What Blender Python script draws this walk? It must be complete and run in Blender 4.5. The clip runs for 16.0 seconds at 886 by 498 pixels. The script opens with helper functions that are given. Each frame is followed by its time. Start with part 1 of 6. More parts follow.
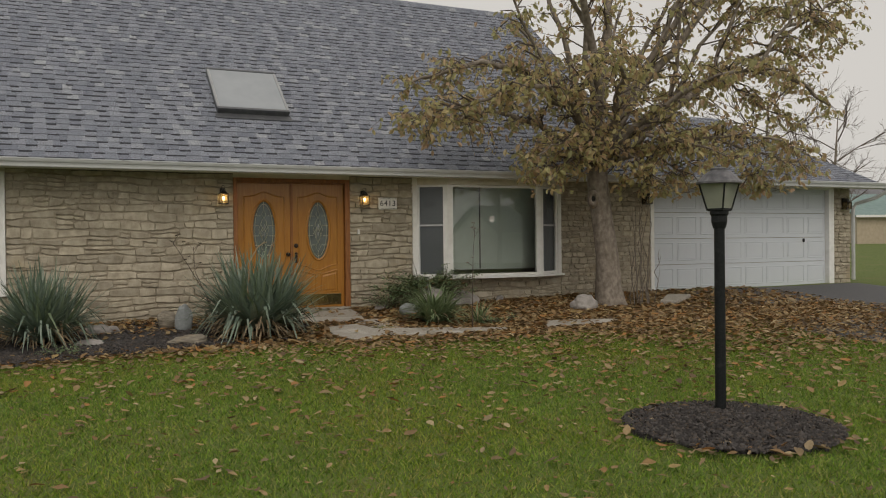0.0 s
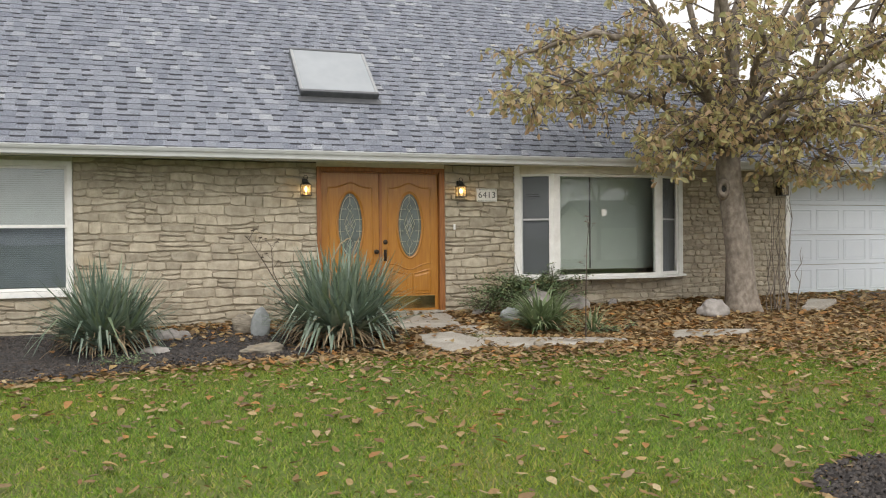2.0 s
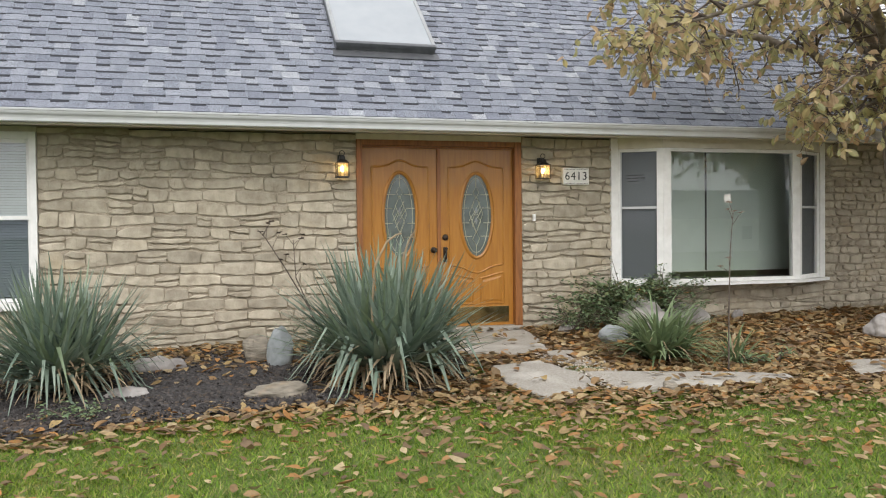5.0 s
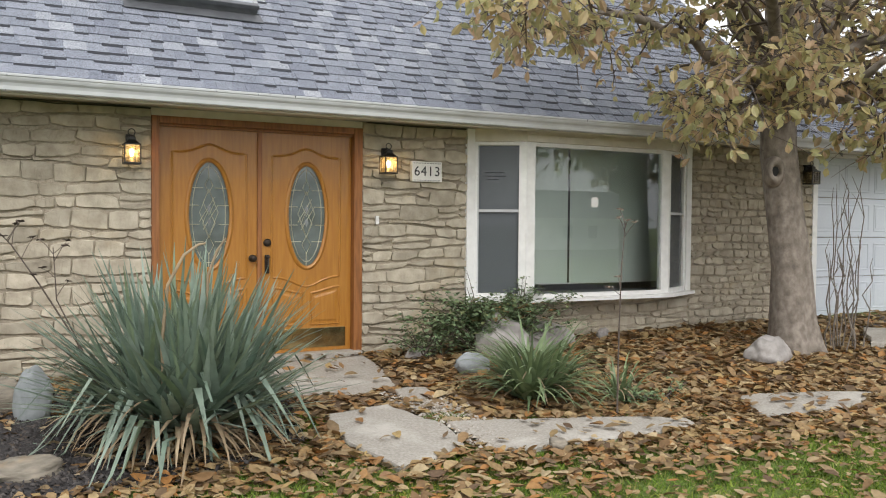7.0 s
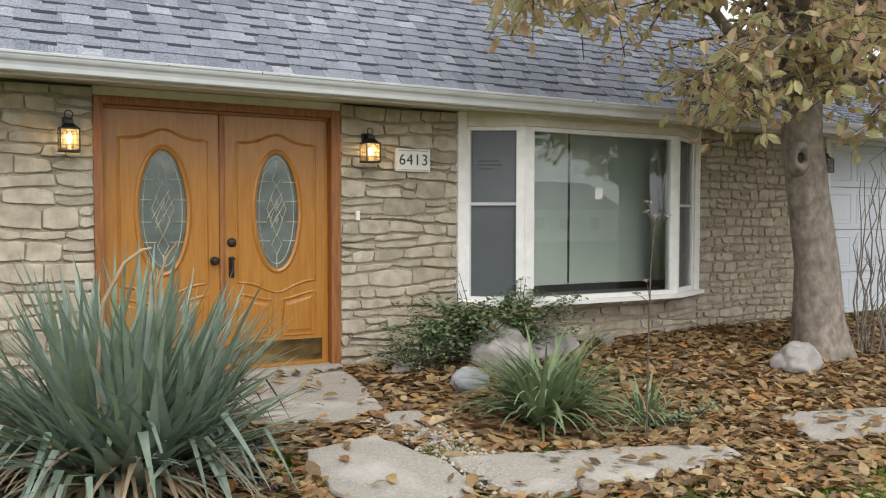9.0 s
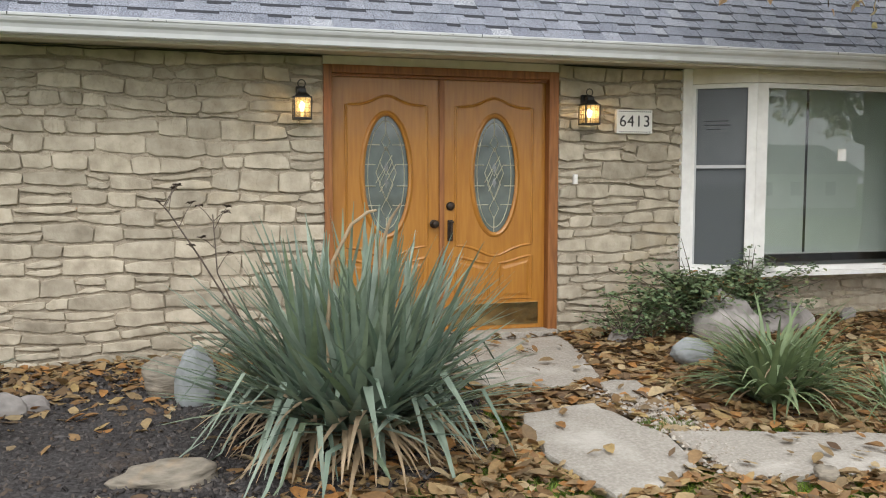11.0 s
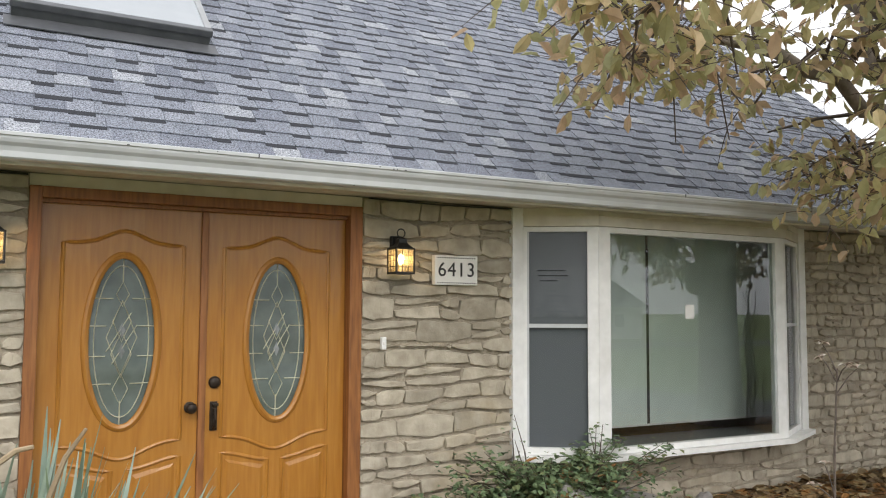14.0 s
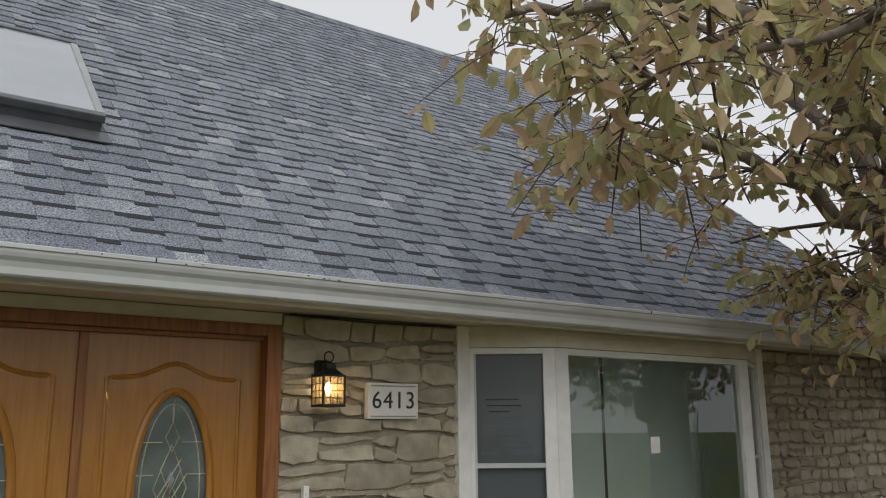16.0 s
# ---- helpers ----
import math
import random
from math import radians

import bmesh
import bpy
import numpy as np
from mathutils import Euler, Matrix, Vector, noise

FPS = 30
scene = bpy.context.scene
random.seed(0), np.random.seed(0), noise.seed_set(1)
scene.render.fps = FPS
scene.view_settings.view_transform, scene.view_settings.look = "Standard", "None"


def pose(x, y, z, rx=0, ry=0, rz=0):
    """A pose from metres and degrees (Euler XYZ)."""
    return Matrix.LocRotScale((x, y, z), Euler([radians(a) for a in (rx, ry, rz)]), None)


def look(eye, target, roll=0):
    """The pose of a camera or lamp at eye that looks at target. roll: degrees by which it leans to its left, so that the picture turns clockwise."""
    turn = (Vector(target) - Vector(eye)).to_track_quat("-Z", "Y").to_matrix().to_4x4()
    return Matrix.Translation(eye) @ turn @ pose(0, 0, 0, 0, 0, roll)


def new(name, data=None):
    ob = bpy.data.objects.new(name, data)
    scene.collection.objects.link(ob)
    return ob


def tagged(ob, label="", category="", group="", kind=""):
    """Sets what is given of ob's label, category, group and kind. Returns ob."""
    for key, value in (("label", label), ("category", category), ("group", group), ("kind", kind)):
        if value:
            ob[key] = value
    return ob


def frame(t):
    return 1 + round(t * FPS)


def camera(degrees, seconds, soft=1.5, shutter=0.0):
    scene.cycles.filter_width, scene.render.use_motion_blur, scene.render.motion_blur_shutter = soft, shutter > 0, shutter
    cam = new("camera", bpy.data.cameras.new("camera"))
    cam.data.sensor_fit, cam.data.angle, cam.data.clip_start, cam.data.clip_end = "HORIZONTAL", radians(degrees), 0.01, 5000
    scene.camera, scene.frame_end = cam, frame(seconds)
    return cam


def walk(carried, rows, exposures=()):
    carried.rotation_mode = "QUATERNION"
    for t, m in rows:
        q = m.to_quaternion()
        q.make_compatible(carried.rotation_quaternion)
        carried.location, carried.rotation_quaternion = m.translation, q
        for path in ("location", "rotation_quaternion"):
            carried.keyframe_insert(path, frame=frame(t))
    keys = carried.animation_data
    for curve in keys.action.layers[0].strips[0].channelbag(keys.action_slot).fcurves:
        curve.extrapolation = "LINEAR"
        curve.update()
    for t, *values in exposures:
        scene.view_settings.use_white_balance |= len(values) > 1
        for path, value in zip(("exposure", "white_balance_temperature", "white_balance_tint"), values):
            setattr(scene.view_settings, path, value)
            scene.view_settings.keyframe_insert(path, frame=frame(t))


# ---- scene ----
cam = camera(54.7, 16.0, soft=1.1)
PATH = [
    (0, (0.081, -0.168, 1.711), (0.945, 1.636, 1.694), -0.6),
    (0.5, (0.234, 0.124, 1.694), (0.983, 1.978, 1.668), -0.3),
    (1, (0.351, 0.435, 1.705), (1.034, 2.314, 1.638), -0.1),
    (1.5, (0.433, 0.867, 1.744), (1.13, 2.74, 1.681), -0.1),
    (2, (0.59, 1.309, 1.72), (1.252, 3.197, 1.695), -0.5),
    (2.5, (0.719, 1.726, 1.711), (1.33, 3.63, 1.688), -0.4),
    (3, (0.816, 2.194, 1.749), (1.425, 4.099, 1.701), -0.6),
    (3.5, (0.981, 2.693, 1.747), (1.517, 4.62, 1.7), -0.4),
    (6, (1.435, 5.037, 1.778), (2.037, 6.944, 1.74), -0.4),
    (6.5, (1.609, 5.436, 1.82), (2.318, 7.305, 1.781), 0.5),
    (7, (1.726, 5.847, 1.856), (2.662, 7.614, 1.798), 0.5),
    (7.5, (1.902, 6.227, 1.883), (2.893, 7.963, 1.823), 0.5),
    (8, (2.001, 6.541, 1.904), (3.077, 8.226, 1.85), 0.7),
    (8.5, (2.021, 6.739, 1.906), (3.121, 8.408, 1.842), 0.2),
    (9, (2.029, 6.798, 1.883), (3.028, 8.529, 1.807), 0.1),
    (9.5, (2.003, 6.808, 1.865), (2.77, 8.653, 1.765), -0.2),
    (10, (1.959, 6.832, 1.856), (2.489, 8.756, 1.724), -0.1),
    (12.5, (2.286, 7.368, 1.955), (3.002, 9.227, 1.767), 0.3),
    (13, (2.389, 7.767, 1.998), (3.247, 9.573, 1.976), 0.1),
    (13.5, (2.561, 8.093, 2.036), (3.490, 9.862, 2.125), -0.2),
    (14, (2.696, 8.419, 2.103), (3.658, 10.167, 2.246), 0.3),
    (14.5, (2.817, 8.75, 2.146), (3.932, 10.402, 2.304), 0.2),
    (15, (2.921, 9.026, 2.187), (4.051, 10.663, 2.398), 0.1),
    (15.5, (2.958, 9.224, 2.174), (4.081, 10.844, 2.511), -0.4),
    (16, (2.949, 9.258, 2.201), (4.081, 10.853, 2.618), -0.5),
]
EXPOSURES = [(0, 0.05, 7200, 10), (0.5, 0.50, 7100, 10), (1.2, 1.0, 6900, 10), (3.0, 1.03, 6750, 10), (3.5, 1.10, 6700, 10), (6.0, 1.2, 6500, 10), (12.4, 1.28, 6500, 10), (13.4, 1.32, 6500, 10), (14.2, 1.15, 6500, 10), (15.3, 0.95, 6500, 10), (16, 0.36, 6500, 10)]
walk(cam, [(t, look(eye, target, roll)) for t, eye, target, roll in PATH], EXPOSURES)

# ---- light: an overcast late-autumn sky ----
world = bpy.data.worlds.new("overcast")
scene.world = world
world.use_nodes = True
wn, wl = world.node_tree.nodes, world.node_tree.links
wn.clear()
sky = wn.new("ShaderNodeTexSky")
sky.sky_type = "NISHITA"
sky.sun_disc = False
sky.sun_elevation, sky.sun_rotation = radians(38), radians(200)
sky.dust_density = 4.0
grey = wn.new("ShaderNodeHueSaturation")
grey.inputs["Saturation"].default_value = 0.12
cloud = wn.new("ShaderNodeMix")
cloud.data_type = "RGBA"
cloud.inputs["Factor"].default_value = 0.75
cloud.inputs[7].default_value = (7.9, 8.0, 8.25, 1)
bg = wn.new("ShaderNodeBackground")
bg.inputs["Strength"].default_value = 0.085
wout = wn.new("ShaderNodeOutputWorld")
wl.new(sky.outputs[0], grey.inputs["Color"])
wl.new(grey.outputs[0], cloud.inputs[6])
wl.new(cloud.outputs[2], bg.inputs["Color"])
wl.new(bg.outputs[0], wout.inputs["Surface"])
sun_data = bpy.data.lights.new("sun", "SUN")
sun_data.energy, sun_data.angle, sun_data.color = 0.7, radians(40), (1.0, 0.97, 0.93)
sun = new("sun", sun_data)
sun.matrix_world = look((3.5, -9.0, 9.0), (5.0, 0.0, 0.0))


# ---- materials ----
def material(name, colors, rough=0.8, scale=30.0, bump=0.2, stain=None, stain_scale=1.2, vary="", spread=0.25,
             metal=0.0, stretch=(1, 1, 1), detail=6.0, stain_low=0.45, bump_scale=None, coat=0.0):
    """Grain between the colours, broad stains, optional shade per object or per island."""
    m = bpy.data.materials.new(name)
    m.use_nodes = True
    n, l = m.node_tree.nodes, m.node_tree.links
    b = n["Principled BSDF"]
    b.inputs["Roughness"].default_value, b.inputs["Metallic"].default_value = rough, metal
    b.inputs["Coat Weight"].default_value = coat
    tc = n.new("ShaderNodeTexCoord")
    mp = n.new("ShaderNodeMapping")
    mp.inputs["Scale"].default_value = stretch
    l.new(tc.outputs["Object"], mp.inputs["Vector"])
    grain = n.new("ShaderNodeTexNoise")
    grain.inputs["Scale"].default_value, grain.inputs["Detail"].default_value = scale, detail
    l.new(mp.outputs[0], grain.inputs["Vector"])
    ramp = n.new("ShaderNodeValToRGB")
    el = ramp.color_ramp.elements
    while len(el) < len(colors):
        el.new(0.5)
    for i, c in enumerate(colors):
        el[i].position = 0.3 + 0.4 * i / max(1, len(colors) - 1)
        el[i].color = (*c, 1)
    l.new(grain.outputs["Fac"], ramp.inputs["Fac"])
    col = ramp.outputs["Color"]
    if vary:
        if vary == "object":
            r = n.new("ShaderNodeObjectInfo").outputs["Random"]
        else:
            r = n.new("ShaderNodeNewGeometry").outputs["Random Per Island"]
        mr = n.new("ShaderNodeMapRange")
        mr.inputs["To Min"].default_value, mr.inputs["To Max"].default_value = 1 - spread, 1 + spread
        l.new(r, mr.inputs["Value"])
        hs = n.new("ShaderNodeHueSaturation")
        l.new(mr.outputs[0], hs.inputs["Value"])
        l.new(col, hs.inputs["Color"])
        col = hs.outputs["Color"]
    if stain:
        big = n.new("ShaderNodeTexNoise")
        big.inputs["Scale"].default_value, big.inputs["Detail"].default_value = stain_scale, 5.0
        l.new(tc.outputs["Object"], big.inputs["Vector"])
        mr2 = n.new("ShaderNodeMapRange")
        mr2.inputs["From Min"].default_value, mr2.inputs["From Max"].default_value = stain_low, stain_low + 0.25
        l.new(big.outputs["Fac"], mr2.inputs["Value"])
        mix = n.new("ShaderNodeMix")
        mix.data_type = "RGBA"
        l.new(mr2.outputs[0], mix.inputs["Factor"])
        l.new(col, mix.inputs[6])
        mix.inputs[7].default_value = (*stain, 1)
        col = mix.outputs[2]
    l.new(col, b.inputs["Base Color"])
    if bump:
        bt = grain
        if bump_scale:
            bt = n.new("ShaderNodeTexNoise")
            bt.inputs["Scale"].default_value, bt.inputs["Detail"].default_value = bump_scale, 5.0
            l.new(mp.outputs[0], bt.inputs["Vector"])
        bp = n.new("ShaderNodeBump")
        bp.inputs["Strength"].default_value, bp.inputs["Distance"].default_value = bump, 0.02
        l.new(bt.outputs["Fac"], bp.inputs["Height"])
        l.new(bp.outputs[0], b.inputs["Normal"])
    return m


def island_ramp(name, stops, rough=0.7, grain=25.0, transmit=0.0, by="island", bump=0.15, low=0.7, patch=None):
    """A material whose colour is picked from stops at random for each island or object, with fine grain."""
    m = material(name, [(low, low, low), (1, 1, 1)], rough, grain, bump, patch, 0.55, stain_low=0.42)
    n, l = m.node_tree.nodes, m.node_tree.links
    b = n["Principled BSDF"]
    src = b.inputs["Base Color"].links[0].from_socket
    r = (n.new("ShaderNodeObjectInfo").outputs["Random"] if by == "object"
         else n.new("ShaderNodeNewGeometry").outputs["Random Per Island"])
    ramp = n.new("ShaderNodeValToRGB")
    ramp.color_ramp.interpolation = "LINEAR"
    el = ramp.color_ramp.elements
    while len(el) < len(stops):
        el.new(0.5)
    for i, c in enumerate(stops):
        el[i].position = i / (len(stops) - 1)
        el[i].color = (*c, 1)
    l.new(r, ramp.inputs["Fac"])
    mul = n.new("ShaderNodeMix")
    mul.data_type, mul.blend_type = "RGBA", "MULTIPLY"
    mul.inputs["Factor"].default_value = 1.0
    l.new(ramp.outputs["Color"], mul.inputs[6])
    l.new(src, mul.inputs[7])
    l.new(mul.outputs[2], b.inputs["Base Color"])
    if transmit:
        b.inputs["Subsurface Weight"].default_value = 0.0
        tr = n.new("ShaderNodeBsdfTranslucent")
        l.new(mul.outputs[2], tr.inputs["Color"])
        ms = n.new("ShaderNodeMixShader")
        ms.inputs["Fac"].default_value = transmit
        l.new(b.outputs[0], ms.inputs[1])
        l.new(tr.outputs[0], ms.inputs[2])
        l.new(ms.outputs[0], n["Material Output"].inputs["Surface"])
    return m


def glass(name, tint, clear=0.85, rough=0.02, ior=1.5):
    m = bpy.data.materials.new(name)
    m.use_nodes = True
    n, l = m.node_tree.nodes, m.node_tree.links
    n.remove(n["Principled BSDF"])
    tr = n.new("ShaderNodeBsdfTransparent")
    tr.inputs["Color"].default_value = (tint[0] * clear, tint[1] * clear, tint[2] * clear, 1)
    gl = n.new("ShaderNodeBsdfGlossy")
    gl.inputs["Roughness"].default_value = rough
    fr = n.new("ShaderNodeFresnel")
    fr.inputs["IOR"].default_value = ior
    mx = n.new("ShaderNodeMixShader")
    l.new(fr.outputs[0], mx.inputs["Fac"])
    l.new(tr.outputs[0], mx.inputs[1])
    l.new(gl.outputs[0], mx.inputs[2])
    l.new(mx.outputs[0], n["Material Output"].inputs["Surface"])
    return m


def glowing(name, color, strength):
    m = bpy.data.materials.new(name)
    m.use_nodes = True
    b = m.node_tree.nodes["Principled BSDF"]
    b.inputs["Emission Color"].default_value = (*color, 1)
    b.inputs["Emission Strength"].default_value = strength
    return m


def seeded_glass():
    """Amber seeded lantern glass: part clear, part scattering."""
    m = glass("lantern_glass", (1.0, 0.9, 0.7), 0.9, 0.05, 1.45)
    n, l = m.node_tree.nodes, m.node_tree.links
    src = n["Material Output"].inputs["Surface"].links[0].from_socket
    tr = n.new("ShaderNodeBsdfTranslucent")
    tr.inputs["Color"].default_value = (0.95, 0.82, 0.52, 1)
    mx = n.new("ShaderNodeMixShader")
    mx.inputs["Fac"].default_value = 0.10
    l.new(src, mx.inputs[1])
    l.new(tr.outputs[0], mx.inputs[2])
    l.new(mx.outputs[0], n["Material Output"].inputs["Surface"])
    return m


STONE = material("ledge_stone", [(0.30, 0.262, 0.20), (0.39, 0.346, 0.268), (0.475, 0.427, 0.34)], 0.9, 9, 0.35, (0.43, 0.345, 0.215), 1.6, "object", 0.15, stain_low=0.6, bump_scale=22)
MORTAR = material("mortar", [(0.31, 0.265, 0.20), (0.42, 0.37, 0.29)], 0.95, 45, 0.6, (0.24, 0.205, 0.155), 2.0)
WHITE = material("white_paint", [(0.72, 0.72, 0.70), (0.82, 0.82, 0.80)], 0.45, 12, 0.05, (0.62, 0.61, 0.57), 2.5, stain_low=0.6)
CREAM = material("cream_trim", [(0.58, 0.54, 0.46), (0.68, 0.64, 0.55)], 0.55, 10, 0.05, (0.5, 0.46, 0.38), 1.7, stain_low=0.58)
SOFFIT = material("soffit_beige", [(0.56, 0.525, 0.44), (0.64, 0.60, 0.51)], 0.6, 8, 0.05, (0.48, 0.44, 0.36), 1.2, stain_low=0.55)
GUTTER = material("gutter_metal", [(0.47, 0.485, 0.49), (0.54, 0.555, 0.56)], 0.35, 6, 0.03, (0.40, 0.405, 0.39), 2.2, stain_low=0.58)
OAK = material("honey_oak", [(0.30, 0.120, 0.013), (0.345, 0.146, 0.018), (0.385, 0.174, 0.027)], 0.4, 7, 0.03, (0.30, 0.15, 0.045), 1.4, stretch=(6, 6, 0.5), stain_low=0.56, coat=0.25)
OAK_FRAME = material("reddish_oak", [(0.16, 0.058, 0.016), (0.24, 0.09, 0.022), (0.30, 0.125, 0.035)], 0.5, 9, 0.1, (0.26, 0.10, 0.03), 1.6, stretch=(6, 6, 0.5), stain_low=0.55)
BLACK = material("black_iron", [(0.012, 0.012, 0.012), (0.03, 0.028, 0.026)], 0.45, 40, 0.1, metal=0.3)
POST = material("worn_black_paint", [(0.008, 0.009, 0.010), (0.016, 0.018, 0.019)], 0.55, 60, 0.15, (0.045, 0.05, 0.05), 9, stain_low=0.62)
POST.node_tree.nodes["Principled BSDF"].inputs["Specular IOR Level"].default_value = 0.2
BRASS = material("dulled_brass", [(0.40, 0.31, 0.15), (0.55, 0.44, 0.23)], 0.10, 14, 0.02, (0.34, 0.25, 0.11), 6, metal=0.92)
BRONZE = material("dark_bronze", [(0.02, 0.015, 0.012), (0.05, 0.035, 0.025)], 0.4, 30, 0.05, metal=0.6)
LEAD = material("brass_caming", [(0.62, 0.60, 0.46), (0.74, 0.71, 0.56)], 0.35, 20, 0.0, metal=0.35)
SHINGLE_TONES = [(0.27, 0.295, 0.365), (0.38, 0.41, 0.49), (0.33, 0.36, 0.43), (0.43, 0.46, 0.54), (0.35, 0.38, 0.455), (0.30, 0.325, 0.40), (0.46, 0.49, 0.57), (0.36, 0.39, 0.46), (0.41, 0.44, 0.52), (0.60, 0.63, 0.69)]
SHINGLE = island_ramp("shingle", SHINGLE_TONES, 0.95, 120, bump=0.6, low=0.12)
SHINGLE_OBJ = island_ramp("shingle_single", SHINGLE_TONES, 0.95, 120, by="object", bump=0.6, low=0.12)
# roof base, and the bands whose dark colour includes painted tab shadow
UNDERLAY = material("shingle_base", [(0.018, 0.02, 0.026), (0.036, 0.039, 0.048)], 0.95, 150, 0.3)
GARAGE_WHITE = material("garage_door_white", [(0.54, 0.58, 0.63), (0.61, 0.65, 0.69)], 0.5, 60, 0.08, (0.62, 0.65, 0.68), 1.2, stain_low=0.6)
BARK = material("smooth_grey_bark", [(0.135, 0.112, 0.092), (0.215, 0.183, 0.152), (0.31, 0.27, 0.228)], 0.9, 15, 0.7, (0.15, 0.135, 0.095), 2.2, stretch=(1, 1, 0.7), stain_low=0.58)
TWIG = material("twig_bark", [(0.07, 0.055, 0.045), (0.13, 0.10, 0.08)], 0.9, 30, 0.3)
TREE_LEAF = island_ramp("magnolia_leaf", [(0.43, 0.41, 0.20), (0.52, 0.48, 0.225), (0.58, 0.45, 0.24), (0.60, 0.42, 0.27), (0.53, 0.40, 0.25), (0.66, 0.57, 0.27), (0.41, 0.41, 0.215), (0.52, 0.49, 0.24)], 0.5, 18, 0.5, low=0.78)
FALLEN = island_ramp("fallen_leaf", [(0.20, 0.115, 0.048), (0.34, 0.215, 0.10), (0.50, 0.37, 0.19), (0.11, 0.062, 0.032), (0.58, 0.46, 0.27), (0.24, 0.14, 0.06), (0.48, 0.23, 0.07), (0.30, 0.21, 0.095), (0.16, 0.10, 0.06), (0.46, 0.33, 0.14), (0.28, 0.15, 0.07)], 0.65, 40, 0.2, low=0.68)
YUCCA_TONES = [(0.125, 0.185, 0.135), (0.185, 0.255, 0.195), (0.24, 0.31, 0.245), (0.20, 0.265, 0.145), (0.31, 0.38, 0.31), (0.15, 0.215, 0.165), (0.27, 0.335, 0.22)]
YUCCA = island_ramp("yucca_blade", YUCCA_TONES, 0.42, 12, 0.15, by="object")
YUCCA_MASS = island_ramp("yucca_blade_mass", YUCCA_TONES, 0.42, 12, 0.15)
YUCCA_PALE = island_ramp("pale_blade", [(0.270, 0.335, 0.265), (0.215, 0.285, 0.220)], 0.55, 12, 0.1, by="object")
STRAP = island_ramp("strap_leaf", [(0.150, 0.215, 0.105), (0.21, 0.285, 0.14), (0.27, 0.35, 0.175), (0.185, 0.255, 0.145)], 0.45, 12, 0.2, by="object")
DEAD = island_ramp("dead_blade", [(0.34, 0.25, 0.15), (0.45, 0.35, 0.23), (0.27, 0.19, 0.11)], 0.8, 15, 0.1, by="object")
GRASS = island_ramp("grass_blade", [(0.137, 0.260, 0.024), (0.210, 0.367, 0.037), (0.273, 0.426, 0.043), (0.347, 0.426, 0.073), (0.440, 0.426, 0.159), (0.063, 0.130, 0.017), (0.210, 0.367, 0.043), (0.105, 0.201, 0.024), (0.252, 0.391, 0.061)], 0.6, 8, 0.35, patch=(1.0, 0.84, 0.72))
SHRUB = island_ramp("shrub_leaf", [(0.11, 0.18, 0.09), (0.17, 0.25, 0.125), (0.24, 0.32, 0.165), (0.15, 0.215, 0.105), (0.28, 0.30, 0.13)], 0.45, 15, 0.15)
POST_TOP = material("weathered_lantern_roof", [(0.05, 0.05, 0.055), (0.12, 0.12, 0.13)], 0.4, 18, 0.1, (0.22, 0.21, 0.22), 12, stain_low=0.5, metal=0.2)
SKY_EDGE = material("skylight_edge", [(0.30, 0.31, 0.32), (0.38, 0.39, 0.40)], 0.4, 10, 0.02, metal=0.3)
SOIL = material("lawn_soil", [(0.06, 0.09, 0.016), (0.10, 0.145, 0.022), (0.15, 0.165, 0.04)], 0.95, 40, 0.8, (0.17, 0.15, 0.06), 0.9, stain_low=0.55)
MULCH_BED = material("mulch_bed", [(0.018, 0.016, 0.016), (0.04, 0.036, 0.036), (0.085, 0.08, 0.078)], 0.95, 45, 0.9, (0.10, 0.065, 0.04), 1.1, stain_low=0.6)
LEAF_BED = material("leafy_soil", [(0.12, 0.075, 0.04), (0.20, 0.125, 0.065), (0.30, 0.19, 0.10)], 0.95, 28, 0.8, (0.06, 0.045, 0.035), 1.5)
CHIP = island_ramp("mulch_chip", [(0.03, 0.026, 0.025), (0.06, 0.052, 0.05), (0.04, 0.035, 0.034), (0.12, 0.11, 0.105), (0.09, 0.065, 0.045)], 0.9, 30)
SLAB = material("old_concrete", [(0.27, 0.25, 0.215), (0.33, 0.305, 0.265), (0.40, 0.375, 0.335)], 0.92, 55, 0.35, (0.53, 0.505, 0.46), 1.9, stain_low=0.54)
GRANITE = material("pale_boulder", [(0.24, 0.225, 0.21), (0.34, 0.318, 0.30), (0.44, 0.415, 0.395)], 0.85, 9, 0.6, (0.20, 0.185, 0.175), 3.0)
BLUESTONE = material("grey_stone", [(0.22, 0.24, 0.245), (0.29, 0.31, 0.315)], 0.85, 22, 0.15, (0.17, 0.18, 0.18), 3.0)
TANSTONE = material("tan_stone", [(0.13, 0.115, 0.09), (0.22, 0.195, 0.155), (0.30, 0.26, 0.205)], 0.9, 10, 0.8, (0.30, 0.21, 0.12), 6.0, stain_low=0.6, stretch=(1, 1, 5))
ASPHALT = material("weathered_asphalt", [(0.075, 0.075, 0.08), (0.12, 0.12, 0.125)], 0.9, 70, 0.4, (0.16, 0.155, 0.15), 0.5, stain_low=0.5)
PLASTER = material("interior_wall", [(0.36, 0.37, 0.35), (0.44, 0.45, 0.43)], 0.9, 6, 0.0)
FLOOR_IN = material("interior_floor", [(0.16, 0.12, 0.09), (0.22, 0.17, 0.12)], 0.6, 8, 0.0)
CURTAIN = material("pale_blind", [(0.76, 0.82, 0.78), (0.82, 0.88, 0.84)], 0.85, 5, 0.05, (0.70, 0.76, 0.72), 1.3)
BLIND = material("white_blind", [(0.66, 0.70, 0.72), (0.74, 0.78, 0.80)], 0.6, 5, 0.0)
